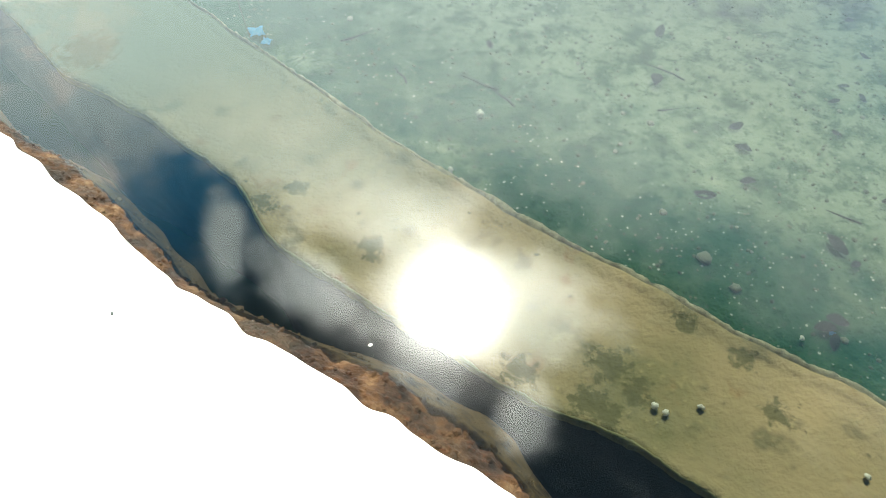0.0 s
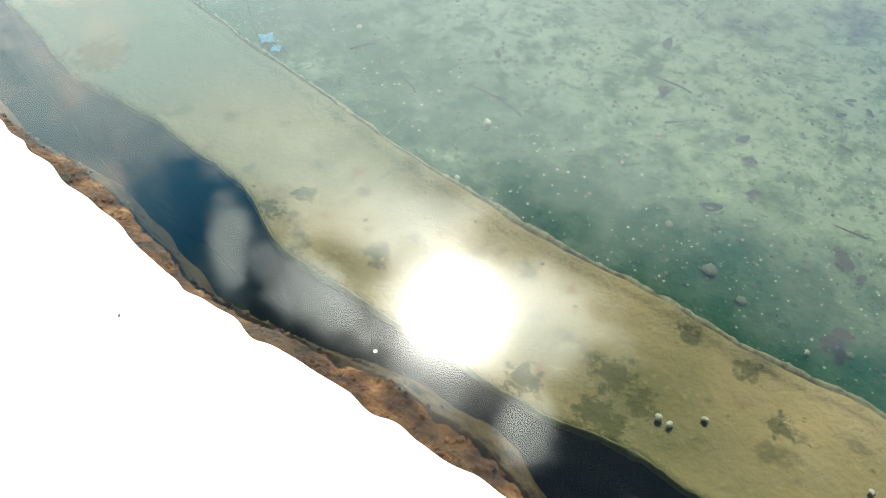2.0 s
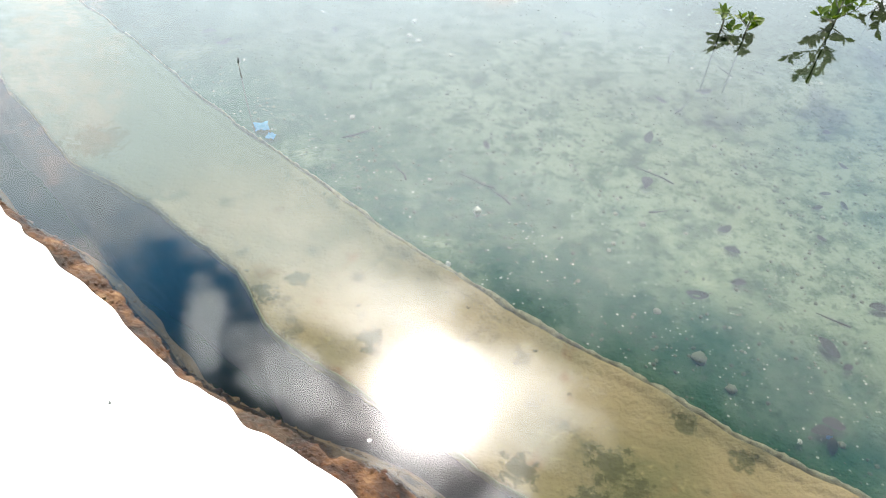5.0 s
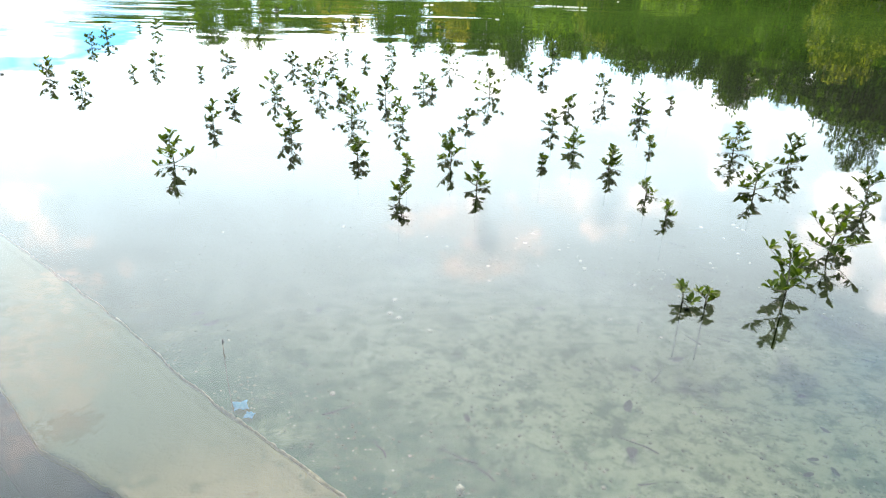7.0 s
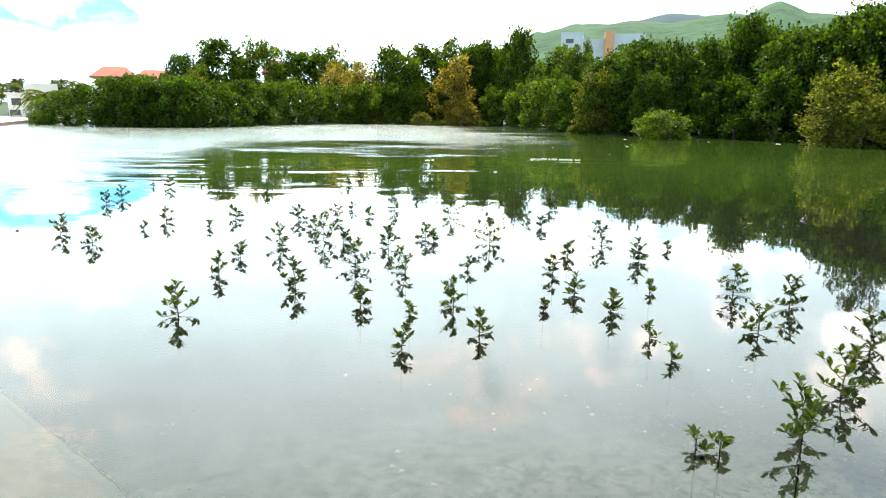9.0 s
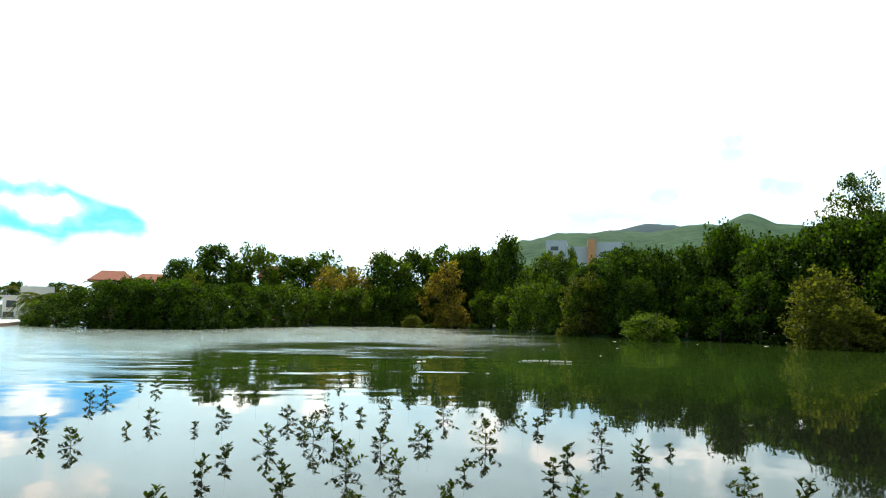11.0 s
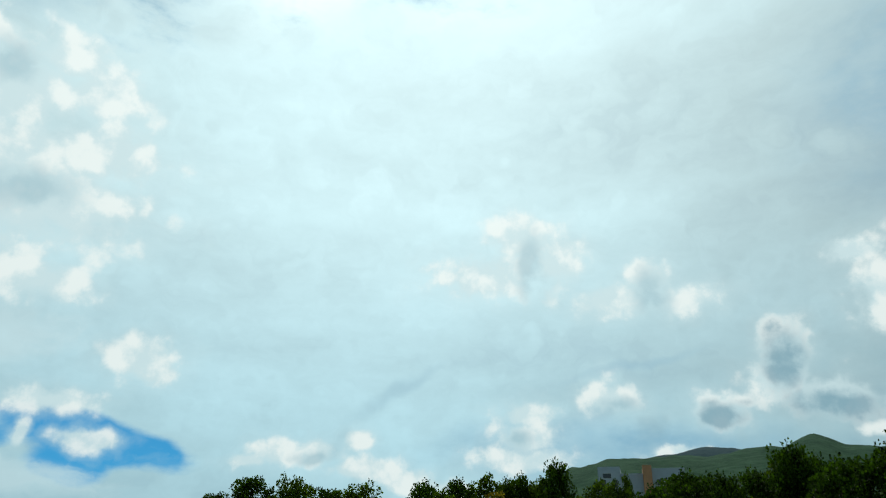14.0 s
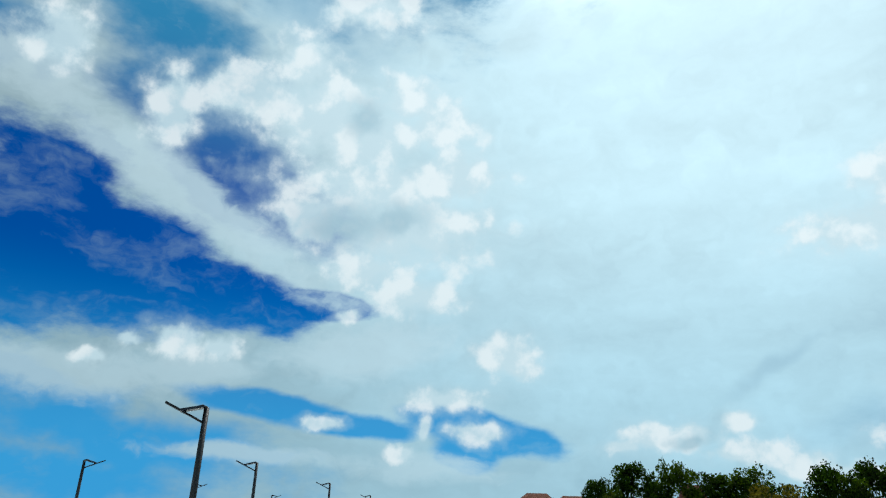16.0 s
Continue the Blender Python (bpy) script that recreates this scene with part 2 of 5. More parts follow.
sky_colour = w.mix(cover, blue, veil_colour)
sky_colour = w.mix(w.math("MULTIPLY", band, 0.42), sky_colour, (0.74, 0.90, 0.94, 1))
lit = w.mix(w.step(billow, 0.36, 0.62), (1.0, 1.04, 1.02, 1), (0.70, 0.86, 0.90, 1))
puff_colour = w.mix(w.math("MULTIPLY", heart, 0.75), lit, (0.36, 0.57, 0.66, 1))
puff_colour = w.mix(w.math("MULTIPLY", dark_heart, 0.80), puff_colour, (0.13, 0.32, 0.43, 1))
sky_colour = w.mix(w.math("MULTIPLY", halo, 0.12), sky_colour, (0.80, 0.93, 0.95, 1))
sky_colour = w.mix(w.math("MULTIPLY", puff, 0.88), sky_colour, puff_colour)
# bright haze round the sun behind the thin cloud
near_sun = w.math("MULTIPLY", w.math("EXPONENT", w.math("MULTIPLY", w.math("POWER", w.math("DIVIDE", from_sun, 2.4), 2.0), -1.0)), 50.0)
sun_mass = w.math("EXPONENT", w.math("MULTIPLY", w.math("POWER", w.math("DIVIDE", from_sun, 13.0), 2.0), -1.0))
patchy = w.math("MULTIPLY", w.math("MULTIPLY", drift, w.step(shred, 0.36, 0.62, 0.45, 1.1)), w.math("MULTIPLY", sun_mass, 2.5))
wide = w.math("MULTIPLY", w.math("EXPONENT", w.math("DIVIDE", from_sun, -17.0)), w.step(cover, 0.0, 1.0, 0.08, 0.95))
near_sun = w.math("ADD", near_sun, w.math("MULTIPLY", w.math("EXPONENT", w.math("MULTIPLY", w.math("POWER", w.math("DIVIDE", from_sun, 5.5), 2.0), -1.0)), 3.0))
glow = w.math("ADD", near_sun, w.math("ADD", patchy, wide))
sky_colour = w.vec("ADD", sky_colour, w.scale(w.rgb(1.0, 0.98, 0.93), glow))
below = w.step(el, -3.0, 0.0)
sky_colour = w.mix(below, (0.2, 0.25, 0.22, 1), sky_colour)
w.add("ShaderNodeOutputWorld", (w.add("ShaderNodeBackground", (sky_colour, 1.0)),))

sun_data = bpy.data.lights.new("sun", "SUN")
sun_data.energy, sun_data.angle, sun_data.color = 2.6, radians(1.2), (1.0, 0.95, 0.86)
sun = new("sun", sun_data)
sun.matrix_world = look(SUN_DIR * 50, (0, 0, 0))

# ---- materials ----


def material(name):
    m = bpy.data.materials.new(name)
    m.use_nodes = True
    return m, Nodes(m.node_tree)


def finish(n, colour, rough=0.6, metal=0.0, bump=None, bump_size=0.01, spec=0.5):
    ins = {"Base Color": colour, "Roughness": rough, "Metallic": metal, "Specular IOR Level": spec}
    if bump is not None:
        ins["Normal"] = n.add("ShaderNodeBump", {"Strength": 0.8, "Distance": bump_size, "Height": bump})
    n.add("ShaderNodeOutputMaterial", (n.add("ShaderNodeBsdfPrincipled", ins),))


def at(n):
    return n.add("ShaderNodeNewGeometry", out=0)


def plain(name, base, rough=0.6, metal=0.0, scale=6.0, vary=0.25, bump_size=0.004, spec=0.5):
    """A paint, plastic or metal with mottling at two scales."""
    m, n = material(name)
    p = n.add("ShaderNodeTexCoord", out=3)
    a, b = n.noise(p, scale, 5.0), n.noise(p, scale * 9, 4.0)
    f = n.math("ADD", n.math("MULTIPLY", a, 0.65), n.math("MULTIPLY", b, 0.35))
    c = n.ramp(f, (0.3, [v * (1 - vary) for v in base]), (0.7, [min(1, v * (1 + vary)) for v in base]))
    finish(n, c, n.add("ShaderNodeMapRange", (a, 0.3, 0.7, rough * 0.85, min(1, rough * 1.15))), metal, b, bump_size, spec)
    return m


def leaf_material(name, dark, light, through=0.45, rough=0.6):
    """Leaves: varied from clump to clump, shaded gaps and sunlit highlights put into the tones, letting some light
    through.
    """
    m, n = material(name)
    p = at(n)
    r = n.add("ShaderNodeNewGeometry", out=8)
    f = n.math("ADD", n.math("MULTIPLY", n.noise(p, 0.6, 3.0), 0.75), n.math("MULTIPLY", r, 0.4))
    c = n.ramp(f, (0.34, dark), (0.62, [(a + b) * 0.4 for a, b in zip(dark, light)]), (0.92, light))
    body = n.add("ShaderNodeBsdfPrincipled", {"Base Color": c, "Roughness": rough, "Specular IOR Level": 0.12})
    glow = n.add("ShaderNodeBsdfTranslucent", {"Color": n.mix(1.0, c, (1.5, 1.6, 0.6, 1), "MULTIPLY")})
    n.add("ShaderNodeOutputMaterial", (n.add("ShaderNodeMixShader", (through, body, glow)),))
    return m


def water_material():
    """Calm clear water: slow swell near the wall, wind ripples in patches, a rougher reach far out."""
    m, n = material("pond_water")
    p = at(n)
    px, py = n.add("ShaderNodeSeparateXYZ", (p,), 0), n.add("ShaderNodeSeparateXYZ", (p,), 1)
    drift = n.noise(n.vec("MULTIPLY", p, (0.10, 0.22, 1.0)), 1.0, 3.0)
    gust = n.step(drift, 0.46, 0.60)
    mid = n.math("MULTIPLY", n.step(py, 11.0, 26.0), n.math("ADD", 0.25, gust))
    near_patch = n.step(n.vec("LENGTH", n.vec("MULTIPLY", n.vec("SUBTRACT", p, (-2.3, 3.0, 0.0)), (0.8, 1.1, 0.0)), out=1), 1.3, 0.3)
    edge = n.math("ADD", py, n.math("MULTIPLY", n.math("SUBTRACT", drift, 0.5), 40.0))
    reach = n.math("MULTIPLY", n.step(edge, 24.0, 44.0), n.step(n.math("ADD", px, n.math("MULTIPLY", n.math("SUBTRACT", drift, 0.5), 30.0)), 13.0, 3.0))
    west = n.math("MULTIPLY", n.step(n.math("ADD", px, n.math("MULTIPLY", n.math("SUBTRACT", drift, 0.5), 12.0)), -6.0, -11.0), n.step(py, 12.0, 22.0))
    reach = n.math("MAXIMUM", reach, west)

    def slopes(stretch, size, detail, weight):
        c = n.vec("SUBTRACT", n.noise(n.vec("MULTIPLY", p, stretch), size, detail, 0.5, True), (0.5, 0.5, 0.5))
        return n.vec("MULTIPLY", c, weight)

    lean = slopes((1.0, 1.0, 1.0), 1.7, 2.0, (0.016, 0.016, 0.0))
    lean = n.vec("ADD", lean, n.scale(slopes((1.0, 1.7, 1.0), 9.0, 3.0, (0.14, 0.20, 0.0)), near_patch))
    crest = slopes((0.35, 1.9, 1.0), 1.0, 3.0, (0.03, 0.16, 0.0))
    lean = n.vec("ADD", lean, n.scale(crest, n.math("ADD", n.math("MULTIPLY", mid, n.step(px, 6.0, 0.0, 0.7, 1.7)), n.math("MULTIPLY", reach, 0.9))))
    bump = n.vec("NORMALIZE", n.vec("ADD", lean, (0.0, 0.0, 1.0)))
    fresnel = n.add("ShaderNodeFresnel", {"IOR": 1.395, "Normal": bump})
    clear = n.add("ShaderNodeBsdfTransparent", {"Color": (0.375, 0.405, 0.385, 1)})
    mirror = n.add("ShaderNodeBsdfGlossy", {"Color": n.mix(reach, (1, 1, 1, 1), (0.84, 0.96, 0.98, 1)), "Roughness": n.add("ShaderNodeMapRange", (reach, 0.0, 1.0, 0.02, 0.17)), "Normal": bump})
    # green silt hangs in the water away from the clear shallows
    murk = n.add("ShaderNodeBsdfDiffuse", {"Color": n.mix(drift, (0.030, 0.070, 0.010, 1), (0.042, 0.085, 0.014, 1))})
    body = n.add("ShaderNodeMixShader", (n.step(py, 9.0, 26.0, 0.0, 0.55), clear, murk))
    n.add("ShaderNodeOutputMaterial", (n.add("ShaderNodeMixShader", (fresnel, body, mirror)),))
    return m


def bed_material():
    """Sand and fine gravel with films of green algae."""
    m, n = material("gravel_bed")
    p = at(n)
    broad, mid, fine = n.noise(p, 0.9, 4.0), n.noise(p, 5.0, 7.0, 0.68), n.noise(p, 30.0, 5.0)
    c = n.ramp(mid, (0.3, (0.022, 0.055, 0.026)), (0.48, (0.085, 0.150, 0.078)), (0.70, (0.32, 0.37, 0.22)))
    c = n.mix(n.math("MULTIPLY", n.step(broad, 0.63, 0.45), 0.80), c, (0.020, 0.085, 0.040, 1))
    grit = n.add("ShaderNodeTexVoronoi", {"Vector": p, "Scale": 34.0}, 0)
    c = n.mix(n.math("MULTIPLY", n.step(grit, 0.28, 0.12), n.step(fine, 0.5, 0.62)), c, (0.42, 0.43, 0.33, 1))
    c = n.mix(n.math("MULTIPLY", n.step(fine, 0.42, 0.30), 0.8), c, (0.0529, 0.0916, 0.0550, 1))
    tuft = n.noise(p, 17.0, 6.0, 0.7)
    tufts = n.math("MULTIPLY", n.step(tuft, 0.52, 0.62), 0.6)
    # bed colour lightened a little way out, in place of the clouds' pale reflection
    out_from_ledge = n.vec("DOT_PRODUCT", p, (0.65, 0.76, 0.0), out=1)
    c = n.mix(n.math("MULTIPLY", n.step(out_from_ledge, 1.95, 2.9), n.step(mid, 0.36, 0.56, 0.1, 0.75)), c, (0.31, 0.37, 0.245, 1))
    c = n.mix(tufts, c, (0.018, 0.062, 0.030, 1))
    # the bed's colour darkens away from the ledge, for light lost in deeper water
    away = n.vec("LENGTH", n.vec("MULTIPLY", p, (0.75, 1.0, 0.0)), out=1)
    c = n.mix(n.step(n.math("ADD", away, n.math("MULTIPLY", broad, 2.0)), 3.1, 6.6), c, (0.030, 0.040, 0.022, 1))
    finish(n, c, 0.8, 0, n.math("ADD", fine, n.math("MULTIPLY", mid, 2.0)), 0.02, 0.2)
    return m


def ledge_material():
    """Old concrete under water, tan with brown and green growth."""
    m, n = material("sunken_concrete")
    p = at(n)
    broad, mid, fine = n.noise(p, 1.6, 4.0), n.noise(p, 7.0, 5.0), n.noise(p, 45.0, 4.0)
    c = n.ramp(broad, (0.32, (0.21, 0.185, 0.080)), (0.52, (0.39, 0.295, 0.155)), (0.7, (0.53, 0.385, 0.21)))
    c = n.mix(n.math("MULTIPLY", n.step(mid, 0.56, 0.70), 0.55), c, (0.0964, 0.0936, 0.0460, 1))
    c = n.mix(n.math("MULTIPLY", n.step(mid, 0.40, 0.28), 0.6), c, (0.2772, 0.1392, 0.0460, 1))
    spots = n.add("ShaderNodeTexVoronoi", {"Vector": p, "Scale": 13.0}, 0)
    c = n.mix(n.math("MULTIPLY", n.step(spots, 0.16, 0.08), n.step(fine, 0.45, 0.6)), c, (0.0744, 0.0700, 0.0340, 1))
    c = n.mix(n.math("MULTIPLY", n.step(fine, 0.55, 0.75), 0.4), c, (0.5172, 0.4184, 0.2000, 1))
    # farther along the ledge fades to a bed-like tone, for sky reflection veiling it
    c = n.mix(n.step(n.vec("LENGTH", p, out=1), 1.6, 3.0), c, (0.13, 0.165, 0.105, 1))
    # dark mats of algae in the hollows of the ledge
    near = None
    for x, y, r in ((0.59, 1.03, 0.085), (0.50, 0.92, 0.07), (0.66, 0.94, 0.06), (1.08, 0.87, 0.05), (0.86, 1.19, 0.05), (1.02, 1.06, 0.05), (-0.62, 1.71, 0.06), (-0.50, 1.79, 0.05), (-1.55, 2.60, 0.16), (0.56, 0.86, 0.06), (0.30, 1.02, 0.07), (-0.2, 1.5, 0.06)):
        d = n.math("DIVIDE", n.vec("DISTANCE", n.vec("MULTIPLY", p, (1.0, 1.0, 0.0)), (x, y, 0.0), out=1), r)
        near = d if near is None else n.math("MINIMUM", near, d)
    ragged = n.math("ADD", near, n.math("MULTIPLY", n.math("SUBTRACT", n.noise(p, 26.0, 7.0, 0.72), 0.5), 4.0))
    c = n.mix(n.math("MULTIPLY", n.step(ragged, 1.0, 0.5), 0.75), c, (0.0896, 0.0896, 0.0344, 1))
    finish(n, c, 0.8, 0, n.math("ADD", fine, mid), 0.012, 0.2)
    return m


def skirt_material():
    """Wet stone at the waterline, stained rust brown and tan."""
    m, n = material("stained_wet_stone")
    p = at(n)
    broad, mid, fine = n.noise(p, 2.3, 5.0), n.noise(p, 9.0, 6.0, 0.65), n.noise(p, 50.0, 5.0, 0.65)
    c = n.ramp(mid, (0.34, (0.004, 0.0025, 0.0015)), (0.46, (0.016, 0.007, 0.0025)), (0.57, (0.048, 0.022, 0.007)), (0.72, (0.13, 0.085, 0.045)))
    c = n.mix(n.math("MULTIPLY", n.step(broad, 0.45, 0.6), 0.55), c, (0.0235, 0.0158, 0.0076, 1))
    c = n.mix(n.math("MULTIPLY", n.step(fine, 0.52, 0.68), 0.7), c, (0.0403, 0.0126, 0.0030, 1))
    # tan crust on the part that stays under water
    z = n.add("ShaderNodeSeparateXYZ", (p,), 2)
    sunk = n.step(n.math("ADD", z, n.math("MULTIPLY", n.math("SUBTRACT", broad, 0.5), 0.1)), -0.005, -0.03)
    c = n.mix(n.math("MULTIPLY", sunk, n.step(mid, 0.34, 0.56, 0.15, 0.85)), c, (0.27, 0.185, 0.095, 1))
    finish(n, c, n.add("ShaderNodeMapRange", (mid, 0.3, 0.7, 0.35, 0.8)), 0, n.math("ADD", fine, n.math("MULTIPLY", mid, 1.5)), 0.035, 0.15)
    return m


def concrete_material():
    m, n = material("white_coral_concrete")
    p = at(n)
    a, b, c2 = n.noise(p, 0.8, 4.0), n.noise(p, 12.0, 5.0), n.noise(p, 90.0, 4.0)
    c = n.ramp(a, (0.3, (0.60, 0.59, 0.55)), (0.7, (0.72, 0.71, 0.68)))
    c = n.mix(n.math("MULTIPLY", n.step(b, 0.64, 0.75), 0.35), c, (0.45, 0.42, 0.36, 1))
    finish(n, c, 0.85, 0, n.math("ADD", b, n.math("MULTIPLY", c2, 0.4)), 0.004, 0.3)
    return m


def mud_material():
    m, n = material("pond_mud")
    p = at(n)
    a, b = n.noise(p, 0.35, 4.0), n.noise(p, 3.0, 5.0)
    c = n.ramp(a, (0.3, (0.010, 0.030, 0.012)), (0.7, (0.024, 0.052, 0.018)))
    c = n.mix(n.math("MULTIPLY", n.step(b, 0.5, 0.7), 0.5), c, (0.030, 0.032, 0.028, 1))
    finish(n, c, 0.9, 0, None, 0.03, 0.1)
    return m


def hill_material(name, low, high):
    m, n = material(name)
    p = at(n)
    a, b = n.noise(p, 0.02, 6.0, 0.65), n.noise(p, 0.12, 4.0, 0.6)
    f = n.math("ADD", n.math("MULTIPLY", a, 0.6), n.math("MULTIPLY", b, 0.4))
    finish(n, n.ramp(f, (0.38, low), (0.6, high)), 0.95, 0, b, 1.5, 0.05)
    return m


WATER = water_material()
BED, LEDGE, SKIRT, CONCRETE, MUD = bed_material(), ledge_material(), skirt_material(), concrete_material(), mud_material()
BARK = plain("bark", (0.10, 0.075, 0.05), 0.9, 0, 4.0, 0.4, 0.02)
STEM = plain("seedling_stem", (0.07, 0.06, 0.035), 0.7, 0, 30.0, 0.3, 0.001)
# bed-like colour, so the underwater stem hardly stands out
WET_STEM = plain("bed_toned_stem", (0.0360, 0.0540, 0.0240), 0.8, 0, 30.0, 0.3, 0.001)
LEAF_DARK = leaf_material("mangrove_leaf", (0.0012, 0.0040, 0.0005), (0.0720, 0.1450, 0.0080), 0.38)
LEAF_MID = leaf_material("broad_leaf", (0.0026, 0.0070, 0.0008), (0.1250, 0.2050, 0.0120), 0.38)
LEAF_YELLOW = leaf_material("yellowing_leaf", (0.0300, 0.0280, 0.0040), (0.3300, 0.2500, 0.0350), 0.42)
LEAF_OLIVE = leaf_material("olive_leaf", (0.0120, 0.0190, 0.0025), (0.1900, 0.2050, 0.0250), 0.42)
LEAF_NEAR = leaf_material("seedling_leaf", (0.0020, 0.0055, 0.0006), (0.060, 0.098, 0.007), 0.35, 0.5)
# distance haze is put into the hill colours, bluer for the farther one
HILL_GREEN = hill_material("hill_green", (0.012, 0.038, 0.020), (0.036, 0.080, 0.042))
HILL_HAZE_BLUE = hill_material("hill_haze_blue", (0.022, 0.045, 0.055), (0.034, 0.062, 0.070))
ROOF_RED = plain("red_roof_sheet", (0.19, 0.080, 0.055), 0.85, 0, 1.5, 0.2, 0.004, 0.05)
CRUST = plain("pale_crust", (0.46, 0.40, 0.26), 0.85, 0, 40.0, 0.6, 0.01)
# near-black that stands in for the shade in the channel beside the ledge
LEDGE_SIDE_SHADE = plain("ledge_side_shade", (0.010, 0.013, 0.010), 0.8, 0, 14.0, 0.4, 0.006)
RIM_GREEN = plain("yellow_green_growth", (0.24, 0.235, 0.10), 0.8, 0, 12.0, 0.4, 0.006)
WALL_WHITE = plain("white_wall_paint", (0.4464, 0.4340, 0.4092), 0.8, 0, 1.2, 0.1)
WALL_GREY = plain("pale_grey_wall", (0.3900, 0.4200, 0.4650), 0.7, 0, 1.0, 0.08)
WALL_ORANGE = plain("orange_wall", (0.50, 0.24, 0.12), 0.75, 0, 1.0, 0.12)
DARK_GLASS = plain("dark_window_glass", (0.03, 0.035, 0.04), 0.12, 0, 2.0, 0.2, 0.0)
LAMP_METAL = plain("dark_grey_lamp_metal", (0.035, 0.035, 0.038), 0.55, 0.4, 8.0, 0.25)
PANEL_DARK = plain("solar_panel", (0.02, 0.025, 0.04), 0.25, 0.1, 8.0, 0.2, 0.0)
SHELL = plain("bleached_shell", (0.85, 0.82, 0.70), 0.5, 0, 40.0, 0.2, 0.001)
PEBBLE = plain("algae_pebble", (0.12, 0.125, 0.085), 0.8, 0, 1.2, 0.5)
DEAD_LEAF = plain("sodden_leaf", (0.0150, 0.0225, 0.0175), 0.7, 0, 30.0, 0.4)
BLUE_PLASTIC = plain("blue_plastic", (0.0375, 0.3000, 0.5500), 0.5, 0, 8.0, 0.25)
FOAM = plain("pale_flotsam", (0.34, 0.34, 0.28), 0.8, 0, 9.0, 0.2)

# ---- building helpers ----


def mesh_of(name, bm, mat, smooth=True):
    me = bpy.data.meshes.new(name)
    bm.to_mesh(me)
    bm.free()
    for m in mat if isinstance(mat, (list, tuple)) else [mat]:
        me.materials.append(m)
    if smooth:
        me.shade_smooth()
    return me


def part(name, bm, mat, parent, label="", smooth=True):
    ob = new(name, mesh_of(name, bm, mat, smooth))
    ob.parent = parent
    return tagged(ob, label)


def thing(name, label, category, group="", kind="", m=None):
    ob = new(name)
    ob.empty_display_size = 0.2
    if m is not None:
        ob.matrix_basis = m
    return tagged(ob, label, category, group, kind)


def solid(name, bm, mat, label, category, group="", kind="", smooth=True):
    return tagged(new(name, mesh_of(name, bm, mat, smooth)), label, category, group, kind)


def tube(bm, pts, radii, sides=6):
    """A round tube along points, tapering by the radii, closed at its ends."""
    rings = []
    for i, (p, r) in enumerate(zip(pts, radii)):
        p = Vector(p)
        d = (Vector(pts[min(i + 1, len(pts) - 1)]) - Vector(pts[max(i - 1, 0)])).normalized()
        side = d.orthogonal().normalized()
        up = d.cross(side)
        rings.append([bm.verts.new(p + (side * math.cos(a) + up * math.sin(a)) * r) for a in (2 * math.pi * k / sides for k in range(sides))])
    for a, b in zip(rings, rings[1:]):
        for k in range(sides):
            bm.faces.new((a[k], a[(k + 1) % sides], b[(k + 1) % sides], b[k]))
    bm.faces.new(rings[0][::-1])
    bm.faces.new(rings[-1])


def box(bm, x0, y0, z0, x1, y1, z1, bevel=0.0):
    made = bmesh.ops.create_cube(bm, size=1.0, matrix=Matrix.Translation(((x0 + x1) / 2, (y0 + y1) / 2, (z0 + z1) / 2)) @ Matrix.Diagonal((x1 - x0, y1 - y0, z1 - z0, 1)))
    if bevel:
        edges = {e for v in made["verts"] for e in v.link_edges}
        bmesh.ops.bevel(bm, geom=list(edges), offset=bevel, segments=2, affect="EDGES")


def polar(azimuth, d, z=0.0):
    return Vector((d * math.sin(radians(azimuth)), d * math.cos(radians(azimuth)), z))


def along(line, f):
    """The point at the fraction f of a polyline."""
    lens = [math.dist(a, b) for a, b in zip(line, line[1:])]
    left = f * sum(lens)
    for (a, b), n in zip(zip(line, line[1:]), lens):
        if left <= n or (a, b) == (line[-2], line[-1]):
            k = left / n
            return Vector((a[0] + (b[0] - a[0]) * k, a[1] + (b[1] - a[1]) * k))
        left -= n


def rough(x, y, size, amount, seed=0.0):
    return noise.noise(Vector((x / size, y / size, seed))) * amount


# ---- setting: ground, water, sea wall, sunken ledge ----
WALL_TOP = 0.28
LEDGE_Z = -0.12
BED_Z = -0.40
WALL_EDGE = [(3.6, -2.2), (1.4, -0.30), (0.24, 0.50), (0.06, 0.61), (-0.13, 0.74), (-0.27, 0.83), (-0.45, 0.94), (-0.69, 1.09), (-0.89, 1.27), (-1.12, 1.46), (-1.41, 1.70), (-2.5, 2.6), (-4.2, 4.1), (-14.0, 13.6), (-26.5, 28.5), (-31.0, 44.0), (-33.5, 57.0), (-38.0, 72.0), (-41.0, 86.0)]
LEDGE_OUT = [(2.9, -0.15), (2.1, 0.40), (1.41, 0.90), (1.24, 1.02), (1.02, 1.15), (0.75, 1.36), (0.50, 1.52), (0.20, 1.75), (-0.16, 2.04), (-0.80, 2.64), (-1.13, 2.94), (-1.65, 3.50), (-2.36, 4.18), (-2.94, 4.71), (-6.0, 7.5), (-10.5, 11.8)]
LEDGE_IN = [(2.4, -0.65), (1.6, 0.05), (0.81, 0.64), (0.56, 0.80), (0.36, 0.89), (0.12, 1.05), (-0.06, 1.19), (-0.22, 1.28), (-0.36, 1.38), (-0.54, 1.52), (-0.65, 1.67), (-0.74, 1.82), (-1.05, 2.07), (-1.26, 2.24), (-1.62, 2.45), (-1.76, 2.61), (-2.3, 3.2), (-5.0, 5.7), (-9.6, 10.0)]
